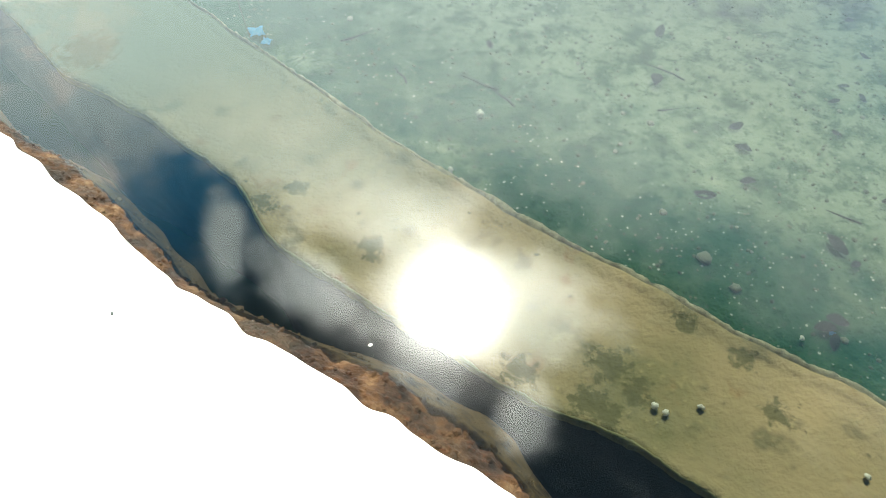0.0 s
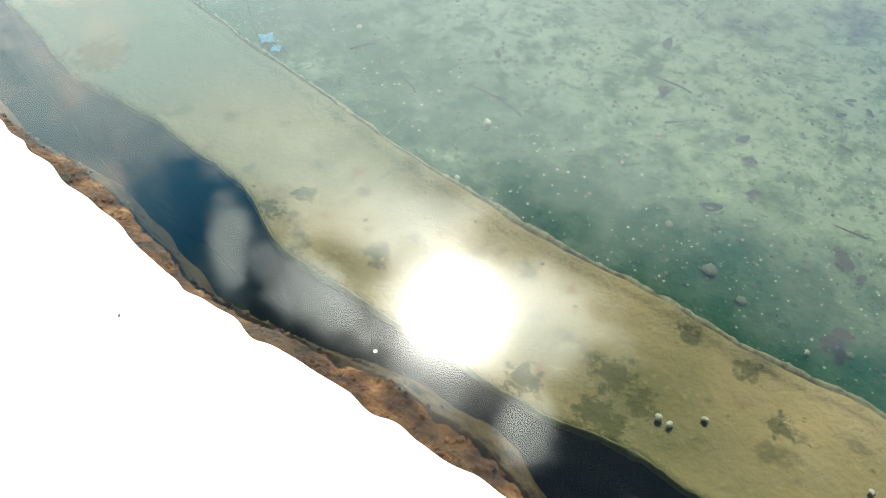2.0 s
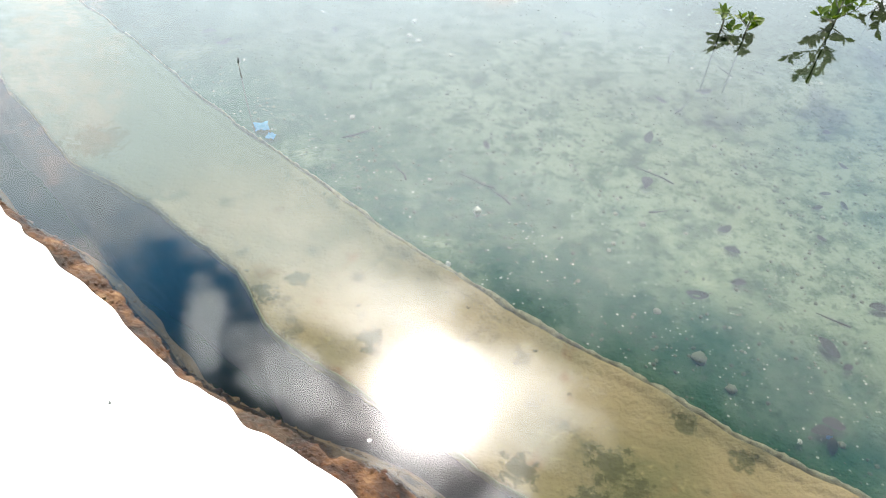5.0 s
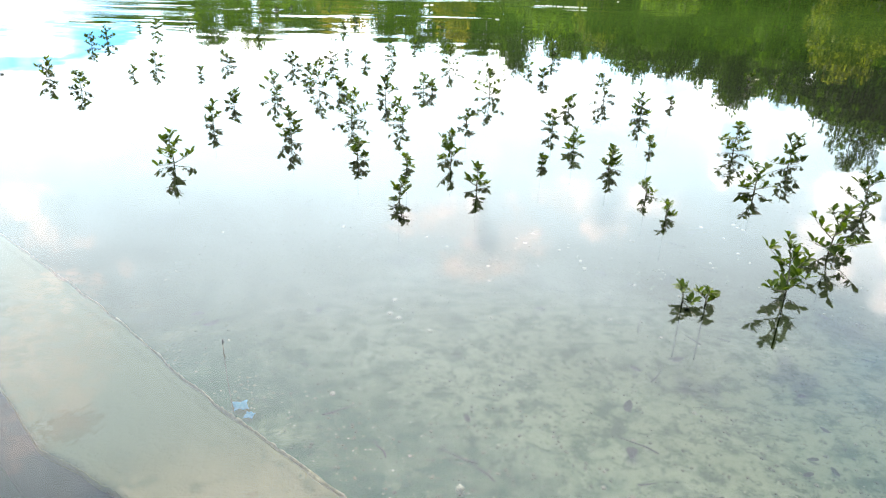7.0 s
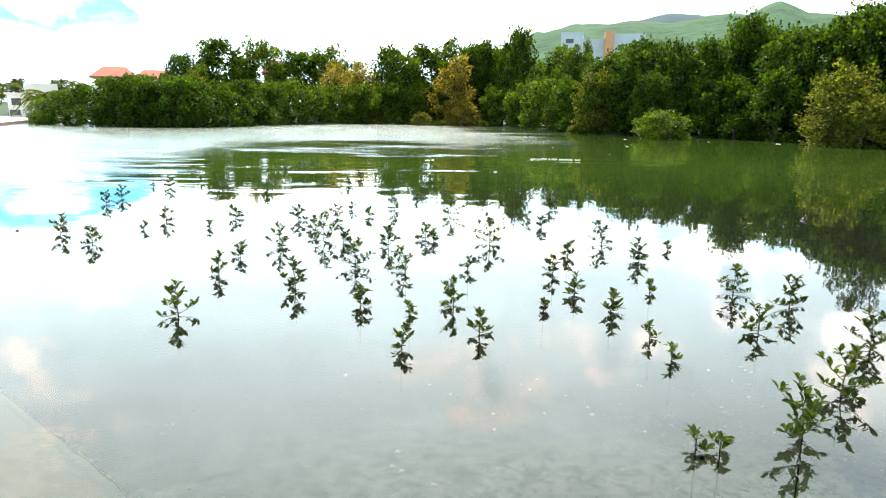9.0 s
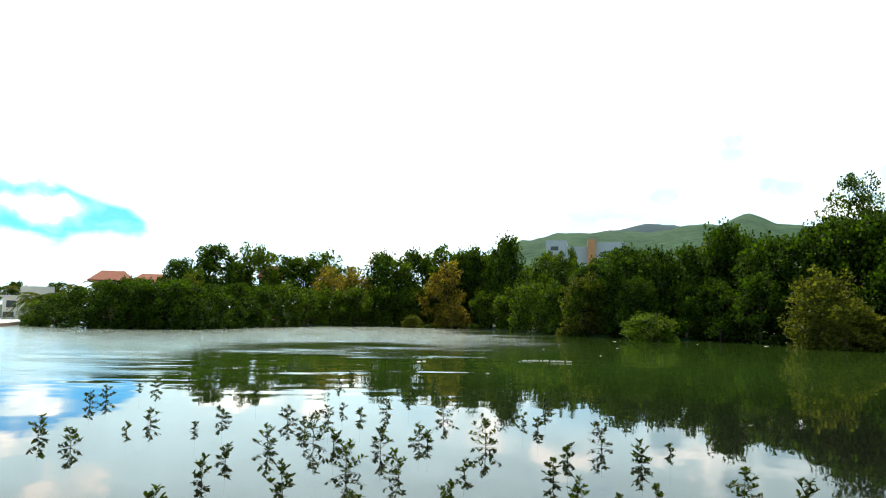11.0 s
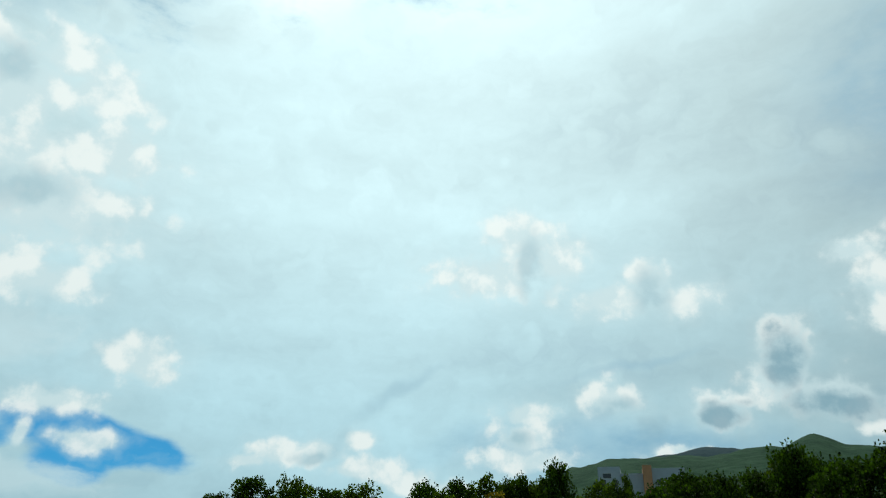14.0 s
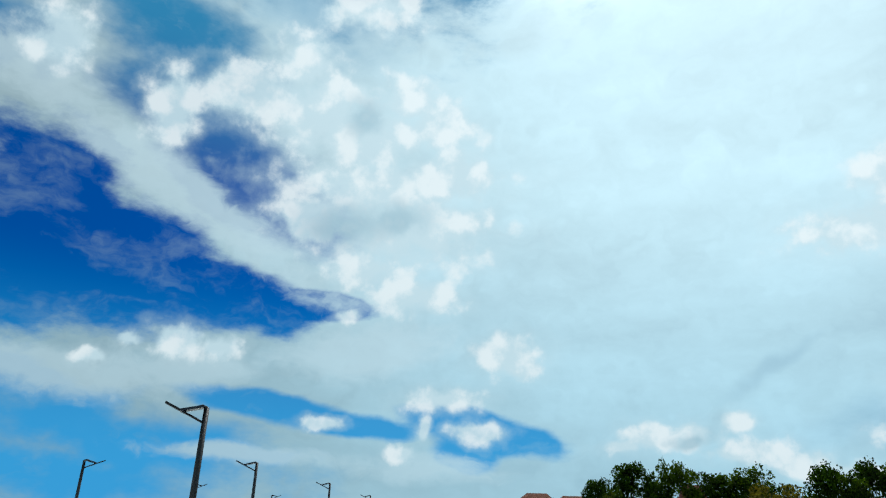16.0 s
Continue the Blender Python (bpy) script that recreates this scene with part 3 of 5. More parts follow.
SHORE = [(-41, 86), (-36, 82), (-33.5, 66), (-27.1, 60.6), (-21.0, 59.8), (-13.7, 71.6), (-2.4, 80.3), (6.6, 77.0), (12.9, 59.1), (18.0, 51.1), (23.9, 50.8), (25.3, 43.5), (28.8, 41.5), (34, 30), (36, 10), (34, -12), (20, -16), (3.6, -2.2)]
POND = SHORE + WALL_EDGE[1:-1]


def shore_distance(x, y):
    """How far inside the pond a point lies; negative on land."""
    best, inside = 1e9, False
    for (ax, ay), (bx, by) in zip(POND, POND[1:] + POND[:1]):
        dx, dy = bx - ax, by - ay
        k = max(0.0, min(1.0, ((x - ax) * dx + (y - ay) * dy) / (dx * dx + dy * dy)))
        best = min(best, math.hypot(x - ax - k * dx, y - ay - k * dy))
        if (ay > y) != (by > y) and x < ax + (y - ay) * dx / dy:
            inside = not inside
    return best if inside else -best


def build_ground():
    """One sheet out to the horizon: the pond's muddy floor rising to the land round it."""
    bm = bmesh.new()
    radii = [0.0] + [0.3 * 1.085 ** i for i in range(118)]
    turns = 144
    rings = []
    for r in radii:
        ring = []
        for k in range(turns if r else 1):
            a = 2 * math.pi * k / turns
            x, y = r * math.sin(a), r * math.cos(a)
            d = shore_distance(x, y)
            far = math.hypot(x, y) > 20
            z = max(-1.0, min(0.16, -d * (0.4 if far else 2.0) - (0.1 if far else 0.3)))
            ring.append(bm.verts.new((x, y, z + (rough(x, y, 3.0, 0.05) if d > 2 or d < -2 else 0))))
        rings.append(ring)
    for k in range(turns):
        bm.faces.new((rings[0][0], rings[1][(k + 1) % turns], rings[1][k]))
    for a, b in zip(rings[1:], rings[2:]):
        for k in range(turns):
            bm.faces.new((a[k], a[(k + 1) % turns], b[(k + 1) % turns], b[k]))
    bmesh.ops.recalc_face_normals(bm, faces=bm.faces)
    return solid("ground", bm, MUD, "dark green-brown mud of the pond and the land round it", "ground", kind="structure")


def strip(bm, left, right, rows, cols, height):
    """A sheet between two polylines; height(u, v, x, y) gives z. u runs along, v across from left to right."""
    grid = []
    for i in range(rows + 1):
        u = i / rows
        a, b = along(left, u), along(right, u)
        line = []
        for j in range(cols + 1):
            v = j / cols
            x, y = a.x + (b.x - a.x) * v, a.y + (b.y - a.y) * v
            line.append(bm.verts.new((x, y, height(u, v, x, y))))
        grid.append(line)
    for a, b in zip(grid, grid[1:]):
        for j in range(cols):
            bm.faces.new((a[j], a[j + 1], b[j + 1], b[j]))
    bmesh.ops.recalc_face_normals(bm, faces=bm.faces)
    return grid


def shifted(line, dx, dy):
    return [(x + dx, y + dy) for x, y in line]


def resample(line, n, wobble=0.0, size=0.15, seed=0.0):
    out = []
    for i in range(n + 1):
        p = along(line, i / n)
        out.append((p.x + rough(p.x, p.y, size, wobble, seed), p.y + rough(p.x, p.y, size, wobble, seed + 7)))
    return out


build_ground()

bm = bmesh.new()
rings = []
for r in [0.5 * 1.13 ** i for i in range(48)]:
    rings.append([bm.verts.new((r * math.sin(2 * math.pi * k / 72), r * math.cos(2 * math.pi * k / 72), 0)) for k in range(72)])
bm.faces.new(rings[0][::-1])
for a, b in zip(rings, rings[1:]):
    for k in range(72):
        bm.faces.new((a[k], b[k], b[(k + 1) % 72], a[(k + 1) % 72]))
bmesh.ops.recalc_face_normals(bm, faces=bm.faces)
for f in bm.faces:
    if f.normal.z < 0:
        f.normal_flip()
water = solid("water", bm, WATER, "clear shallow pond water mirroring a bright cloudy sky", "water", kind="structure")

# the white paved top of the sea wall: its rim, then the broad paving behind
near_rim = WALL_EDGE[1:13]
rim = resample(near_rim, 520, 0.022, 0.10)
far_rim = WALL_EDGE[12:]
bm = bmesh.new()
strip(bm, rim, shifted(near_rim, -3.2, -4.2), 520, 10, lambda u, v, x, y: WALL_TOP - (0.03 if v == 0 else 0.0) + rough(x, y, 0.5, 0.006))
strip(bm, far_rim, shifted(far_rim, -30.0, -14.0), 60, 3, lambda u, v, x, y: WALL_TOP)
solid("pavement", bm, CONCRETE, "sun-bleached white concrete top of the sea wall", "pavement", kind="structure")

# stained rough stone face between the rim and the water
foot = resample([(1.85, 0.05), (0.74, 0.34), (0.46, 0.54), (0.36, 0.70), (0.29, 0.83), (0.18, 0.93), (0.0, 1.03), (-0.20, 1.12), (-0.39, 1.18), (-0.57, 1.28), (-0.74, 1.34), (-0.86, 1.49), (-1.04, 1.67), (-1.28, 1.91), (-1.67, 2.10), (-2.6, 3.05), (-4.4, 4.5)], 240, 0.03, 0.2, 3.0)
bm = bmesh.new()
def foot_height(u, v, x, y):
    drop = 0.17 * min(1.0, v / 0.08) + 0.09 * min(1.0, max(0.0, v - 0.08) / 0.5) + 0.22 * max(0.0, v - 0.58) / 0.42
    return WALL_TOP - 0.03 - drop + (rough(x, y, 0.22, 0.022, 1) + rough(x, y, 0.05, 0.010, 2) + rough(x, y, 0.018, 0.008, 6)) * min(1, v * 6)


strip(bm, rim, foot, 520, 44, lambda u, v, x, y: foot_height(u, v, x, y) - (0.7 if v == 1 else 0.0))
solid("wall_foot", bm, SKIRT, "rust-brown stained wet stone face of the sea wall", "wall", kind="structure")
bm = bmesh.new()
strip(bm, far_rim, shifted(far_rim, 0.5, 0.5), 60, 4, lambda u, v, x, y: WALL_TOP - 0.002 - 0.9 * v)
solid("wall_face", bm, SKIRT, "stained concrete face of the sea wall further along", "wall", kind="structure")


def build_ledge():
    """Sunken concrete ledge with a worn, uneven rim and real thickness."""
    bm = bmesh.new()
    inner, outer = resample(LEDGE_IN, 220, 0.025, 0.18, 5.0), resample(LEDGE_OUT, 220, 0.02, 0.14, 9.0)
    def height(u, v, x, y):
        rim_up = 0.02 * math.exp(-((v - 0.96) / 0.03) ** 2) + 0.012 * math.exp(-((v - 0.03) / 0.03) ** 2)
        return LEDGE_Z + rim_up + rough(x, y, 0.25, 0.015) + rough(x, y, 0.06, 0.008, 4)
    grid = strip(bm, inner, outer, 220, 24, height)
    # the side faces get the channel's shade as a dark colour
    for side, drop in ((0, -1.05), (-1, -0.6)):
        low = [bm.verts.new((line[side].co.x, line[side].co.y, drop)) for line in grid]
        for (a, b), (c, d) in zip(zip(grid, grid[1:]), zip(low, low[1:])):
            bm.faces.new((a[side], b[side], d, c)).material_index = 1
    bmesh.ops.recalc_face_normals(bm, faces=bm.faces)
    ledge = solid("ledge", bm, [LEDGE, LEDGE_SIDE_SHADE], "tan algae-mottled concrete ledge just under the water", "ledge", kind="structure")
    # pale crumbling crust along the outer rim, a thin band of growth along the inner one
    for name, line, wide, lift, mat, seed in (("crust", outer, 0.030, 0.044, CRUST, 2.0), ("growth", inner, 0.012, 0.032, RIM_GREEN, 8.0)):
        fine = resample(line, 900)
        bm = bmesh.new()
        rows = []
        for i, (x, y) in enumerate(fine):
            ax, ay = fine[min(i + 1, 900)][0] - fine[max(i - 1, 0)][0], fine[min(i + 1, 900)][1] - fine[max(i - 1, 0)][1]
            k = math.hypot(ax, ay) or 1.0
            half = wide * (0.55 + 0.9 * abs(rough(x, y, 0.11, 1.0, seed)) + 0.5 * rough(x, y, 0.03, 1.0, seed))
            half *= max(0.12, min(1.0, 1.9 - 0.55 * math.hypot(x, y)))
            row = []
            for v in (-1, -0.6, -0.2, 0.2, 0.6, 1):
                z = LEDGE_Z - 0.02 + (1 - v * v) * (lift + rough(x + v, y, 0.02, 0.014, seed))
                row.append(bm.verts.new((x - ay / k * half * v, y + ax / k * half * v, z)))
            rows.append(row)
        for p, q in zip(rows, rows[1:]):
            for j in range(5):
                bm.faces.new((p[j], p[j + 1], q[j + 1], q[j]))
        bmesh.ops.recalc_face_normals(bm, faces=bm.faces)
        part(name, bm, mat, ledge)
    return ledge


build_ledge()

# gravel bed beyond the ledge, sinking away into the pond
bed_far = [(20, 2.0), (19, 10), (13, 20), (4, 26), (-6, 26), (-13, 20), (-14, 15)]
bm = bmesh.new()
strip(bm, LEDGE_OUT, bed_far, 160, 120, lambda u, v, x, y: BED_Z - 0.75 * max(0, v - 0.25) ** 1.5 + rough(x, y, 0.7, 0.035) + rough(x, y, 0.15, 0.015, 3))
solid("pond_bed", bm, BED, "green-grey sand and gravel bed seen through shallow water", "pond bed", kind="structure")

# ---- trees ----


def leaf_quad(verts, faces, p, d, size, roll, wide=0.45):
    """A bent leaf of two triangles pairs: base, two sides, tip."""
    side = d.orthogonal().normalized()
    side = Matrix.Rotation(roll, 3, d) @ side
    up = d.cross(side) * size * 0.12
    i = len(verts)
    verts += [p, p + d * size * 0.5 + side * size * wide + up, p + d * size, p + d * size * 0.5 - side * size * wide + up]
    faces += [(i, i + 1, i + 2), (i, i + 2, i + 3)]


def random_way(rng, flat=1.0):
    while True:
        v = Vector((rng.uniform(-1, 1), rng.uniform(-1, 1), rng.uniform(-1, 1) * flat))
        if 0.05 < v.length < 1:
            return v.normalized()


def crown_mesh(name, mat, rng, centres, leaves, size):
    """Leaf clumps round the given centres (place, radius): dense on the outside, open within."""
    verts, faces = [], []
    for c, r in centres:
        count = int(leaves * r * r)
        lump = [(random_way(rng) * r * rng.uniform(0.4, 0.9), r * rng.uniform(0.25, 0.45)) for _ in range(12)]
        for _ in range(count):
            q, s = lump[rng.randrange(len(lump))]
            d = random_way(rng)
            p = c + q + d * s * rng.uniform(0.6, 1.05)
            way_out = (d + (q / r) * 0.6 + Vector((0, 0, 0.35)) + random_way(rng) * 0.6).normalized()
            leaf_quad(verts, faces, p, way_out, size * rng.uniform(0.7, 1.4), rng.uniform(0, 6.28))
    me = bpy.data.meshes.new(name)
    me.from_pydata(verts, [], faces)
    me.materials.append(mat)
    return me


def make_tree(name, label, mat, seed, height=8.0, width=6.0, bare=0.3, clumps=26, leaves=170, size=0.24, trunk=0.16, group="trees on the far bank", category="tree"):
    """Tree of a given height: tapered trunk, limbs to every few clumps, a crown with gaps."""
    rng = random.Random(seed)
    root = thing(name, label, category, group)
    low = height * bare
    centres = []
    for i in range(clumps):
        h = (i + 0.5) / clumps
        z = low + (height - low) * (0.06 + h * 0.82)
        spread = width / 2 * math.sqrt(max(0.0, 1.0 - h ** 2.6)) * (0.75 + 0.25 * min(1.0, h * 4)) * 0.86
        a, k = i * 2.4 + rng.uniform(-0.7, 0.7), math.sqrt(rng.uniform(0.15, 1.25))
        z += rng.uniform(-0.05, 0.05) * height
        r = rng.uniform(0.08, 0.22) * min(width, height)
        centres.append((Vector((math.cos(a) * spread * k, math.sin(a) * spread * k, z)), r))
    bm = bmesh.new()
    lean = Vector((rng.uniform(-0.3, 0.3), rng.uniform(-0.3, 0.3), 0))
    pts = [lean * (h * h) * 2 + Vector((0, 0, height * 0.85 * h - 0.3 * (h == 0))) for h in (0, 0.2, 0.45, 0.7, 1)]
    tube(bm, pts, [trunk * f for f in (1.3, 1.0, 0.75, 0.45, 0.12)], 8)
    part("trunk", bm, BARK, root)
    for c, r in centres[2::6]:
        bm = bmesh.new()
        base = pts[1] + (pts[3] - pts[1]) * max(0.0, min(1.0, (c.z - low) / (height - low + 0.01) - 0.15))
        tube(bm, [base, base.lerp(c, 0.55) + Vector((0, 0, 0.15)), c], [trunk * 0.4, trunk * 0.25, trunk * 0.08], 5)
        part("limb", bm, BARK, root)
    crown = new("crown", crown_mesh("crown", mat, rng, centres, leaves, size))
    crown.parent = root
    return root


def put(proto, azimuth, d, height, turn=0.0, wide=1.0, base=None, label=""):
    """A copy of a tree at a bearing and distance, grown to the given height."""
    k = height / proto["full"]
    p = polar(azimuth, d)
    z = base if base is not None else max(-0.35, min(0.14, -shore_distance(p.x, p.y) * 0.4 - 0.1))
    ob = copy_thing(proto, Matrix.Translation((p.x, p.y, z)) @ Matrix.Rotation(radians(turn), 4, "Z") @ Matrix.Diagonal((k * wide, k * wide, k, 1)))
    return tagged(ob, label)


def prototype(*args, **kw):
    ob = make_tree(*args, **kw)
    ob["full"] = kw["height"]
    return ob


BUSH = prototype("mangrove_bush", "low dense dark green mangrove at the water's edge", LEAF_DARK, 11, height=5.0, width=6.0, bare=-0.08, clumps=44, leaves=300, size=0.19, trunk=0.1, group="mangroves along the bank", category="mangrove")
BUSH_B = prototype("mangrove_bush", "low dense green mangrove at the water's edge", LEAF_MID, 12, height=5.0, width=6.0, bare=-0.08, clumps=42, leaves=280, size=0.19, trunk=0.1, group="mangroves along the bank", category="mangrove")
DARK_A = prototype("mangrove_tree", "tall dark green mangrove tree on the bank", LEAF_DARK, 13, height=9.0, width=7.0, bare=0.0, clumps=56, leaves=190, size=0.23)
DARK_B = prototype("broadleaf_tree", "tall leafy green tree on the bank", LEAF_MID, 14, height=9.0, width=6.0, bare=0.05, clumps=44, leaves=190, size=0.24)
OLIVE = prototype("olive_tree", "olive-green tree with paler leaf tips", LEAF_OLIVE, 15, height=7.0, width=6.5, bare=0.0, clumps=44, leaves=200, size=0.20)
YELLOW = prototype("yellowing_tree", "tree with yellow-brown leaves on the bank", LEAF_YELLOW, 16, height=7.0, width=5.5, bare=-0.08, clumps=44, leaves=200, size=0.20)
AIRY = prototype("airy_tree", "tall open-crowned tree standing above the others", LEAF_DARK, 17, height=12.0, width=4.6, bare=0.62, clumps=15, leaves=330, size=0.15, trunk=0.16)
ROUND = prototype("round_tree", "rounded dark tree behind the mangroves", LEAF_DARK, 18, height=9.0, width=7.0, bare=0.3, clumps=36, leaves=210, size=0.22)
ROUND_B = prototype("round_tree", "rounded light green tree behind the mangroves", LEAF_MID, 19, height=9.0, width=7.0, bare=0.3, clumps=32, leaves=180, size=0.22)

# bearing, distance, height, turn, width factor
for proto, rows in (
    (BUSH, [(-26.4, 71, 3.1, 10, 1.21), (-24.6, 68, 3.4, 80, 1.21), (-22.8, 66, 3.9, 150, 1.10), (-20.9, 65, 4.0, 220, 1.10), (-19.0, 64.5, 4.0, 290, 1.10), (-17.2, 65, 4.0, 30, 1.10), (-15.5, 67, 4.0, 100, 1.10), (-13.8, 70, 4.0, 170, 1.10)]),
    (BUSH, [(-12.2, 73, 3.8, 240, 1.10), (-21.6, 70, 4.3, 20, 0.99), (-18.0, 70, 4.2, 200, 0.99), (12.6, 64, 4.2, 40, 1.0), (14.8, 61, 4.4, 90, 1.0), (22.2, 58, 4.2, 40, 1.0), (24.6, 57, 4.4, 40, 1.0), (27.4, 55, 4.6, 140, 1.0), (36.4, 51, 5.0, 40, 1.0)]),
    (BUSH_B, [(-10.4, 76, 4.6, 0, 1.0), (-8.4, 79, 4.2, 70, 1.0), (-6.4, 81, 4.4, 140, 1.0), (-4.4, 82, 4.6, 200, 1.0), (-27.6, 74, 2.8, 60, 0.9), (8.8, 74, 4.6, 200, 1.0), (10.6, 68, 4.8, 270, 1.0), (6.6, 79, 4.4, 90, 0.9), (-1.8, 83, 5.0, 330, 1.0), (0.6, 84, 5.0, 20, 1.0)]),
    (DARK_A, [(-2.4, 86, 9.2, 0, 0.8), (0.4, 87, 9.6, 60, 0.8), (5.4, 84, 9.8, 120, 0.75), (8.1, 80, 10.8, 180, 0.6), (15.2, 64, 6.9, 240, 1.0), (17.4, 61, 7.7, 300, 1.0), (20.0, 60, 7.4, 20, 0.8), (22.4, 60, 7.6, 80, 0.9)]),
    (DARK_A, [(25.2, 62, 9.6, 140, 0.7), (28.0, 58, 8.0, 200, 0.9), (30.6, 56, 8.4, 260, 0.9), (33.0, 55, 9.0, 320, 0.9), (35.6, 54, 9.0, 45, 0.9), (38.4, 52, 9.0, 105, 0.9), (26.6, 63, 8.8, 20, 0.8), (18.6, 57, 4.8, 110, 0.9), (41.5, 50, 9.0, 10, 0.9)]),
    (DARK_B, [(-0.8, 84, 8.0, 30, 0.8), (2.6, 87, 10.0, 90, 0.9), (4.2, 85, 9.2, 150, 0.9), (6.8, 82, 9.2, 210, 0.7), (9.8, 76, 6.8, 270, 0.8), (11.2, 74, 8.2, 100, 0.8), (12.4, 72, 7.9, 40, 0.8), (13.4, 76, 8.9, 330, 0.35), (16.8, 74, 8.4, 10, 0.8), (32.0, 57, 9.0, 130, 0.9), (34.6, 57, 9.4, 190, 0.9), (24.0, 62, 8.2, 250, 0.9)]),
    (ROUND, [(-18.3, 92, 8.0, 0, 0.75), (-15.6, 92, 10.0, 60, 0.9), (-13.9, 94, 8.0, 60, 0.8), (-9.7, 94, 8.9, 180, 0.9), (-6.0, 96, 7.8, 300, 1.0), (18.4, 78, 9.0, 0, 0.5), (-26.6, 96, 4.6, 0, 0.8), (-29.0, 118, 5.2, 50, 0.9), (-30.6, 120, 4.8, 90, 0.9), (-32.4, 116, 5.0, 10, 0.9)]),
    (ROUND_B, [(-12.2, 92, 9.9, 120, 0.8), (-7.6, 94, 9.4, 240, 1.0), (-17.2, 86, 6.4, 300, 0.6), (-25.8, 88, 4.0, 30, 0.7), (-31.4, 112, 4.4, 70, 0.9)]),
    (OLIVE, [(31.5, 50, 5.1, 0, 1.15), (32.9, 48, 3.4, 90, 1.4), (14.4, 61, 5.0, 180, 1.0), (-17.3, 82, 5.4, 270, 0.6)]),
    (YELLOW, [(-4.5, 85, 6.8, 0, 1.2), (-6.4, 87, 6.8, 90, 1.2), (3.0, 81, 7.4, 180, 1.1), (3.6, 77.5, 3.2, 270, 1.6)]),
    (AIRY, [(33.8, 60, 13.2, 0, 0.9)]),
):
    for a, d, h, turn, wide in rows:
        put(proto, a, d, h, turn, wide)
# small bushes standing in the water before the bank
for proto, rows in ((BUSH_B, [(19.4, 52.5, 2.4, 30, 1.5)]), (OLIVE, [(0.2, 78, 1.7, 90, 1.7), (12.4, 60, 0.9, 140, 1.2)]), (BUSH_B, [(5.2, 76, 1.0, 10, 1.2), (1.6, 77, 0.8, 60, 1.4)])):
    for a, d, h, turn, wide in rows:
        put(proto, a, d, h, turn, wide, -0.3, "small round bush standing in the water")
for proto in (BUSH, BUSH_B, DARK_A, DARK_B, OLIVE, YELLOW, AIRY, ROUND, ROUND_B):
    for o in (*proto.children_recursive, proto):
        bpy.data.objects.remove(o)

# ---- mangrove seedlings standing in the shallows ----


def leaf_mesh():
    """One thick oval leaf, 1 long along x, folded along its midrib."""
    verts, faces = [], []
    rows = [(0.0, 0.015), (0.12, 0.08), (0.4, 0.21), (0.65, 0.23), (0.88, 0.14), (1.0, 0.015)]
    for x, half in rows:
        droop = -0.10 * x * x
        verts += [(x, -half, droop + half * 0.35), (x, 0, droop), (x, half, droop + half * 0.35)]
    for i in range(len(rows) - 1):
        a = 3 * i
        faces += [(a, a + 3, a + 4, a + 1), (a + 1, a + 4, a + 5, a + 2)]
    return verts, faces


LEAF_V, LEAF_F = leaf_mesh()
LEAF_MESH = bpy.data.meshes.new("leaf")
LEAF_MESH.from_pydata(LEAF_V, [], LEAF_F)
LEAF_MESH.materials.append(LEAF_NEAR)
LEAF_MESH.shade_smooth()


def leaf_poses(rng, low, tip, size, count):
    """Leaves pointing up and out along the upper part of a shoot."""
    out = []
    for i in range(count):
        a = i * 2.4 + rng.uniform(-0.5, 0.5)
        d = Vector((math.cos(a), math.sin(a), rng.uniform(0.0, 1.9))).normalized()
        p = low.lerp(tip, 1 - rng.random() ** 1.3 * 0.85)
        out.append(Matrix.Translation(p) @ d.to_track_quat("X", "Z").to_matrix().to_4x4() @ Matrix.Rotation(rng.uniform(-0.7, 0.7), 4, "X") @ Matrix.Scale(size * rng.uniform(0.7, 1.2), 4))
    return out


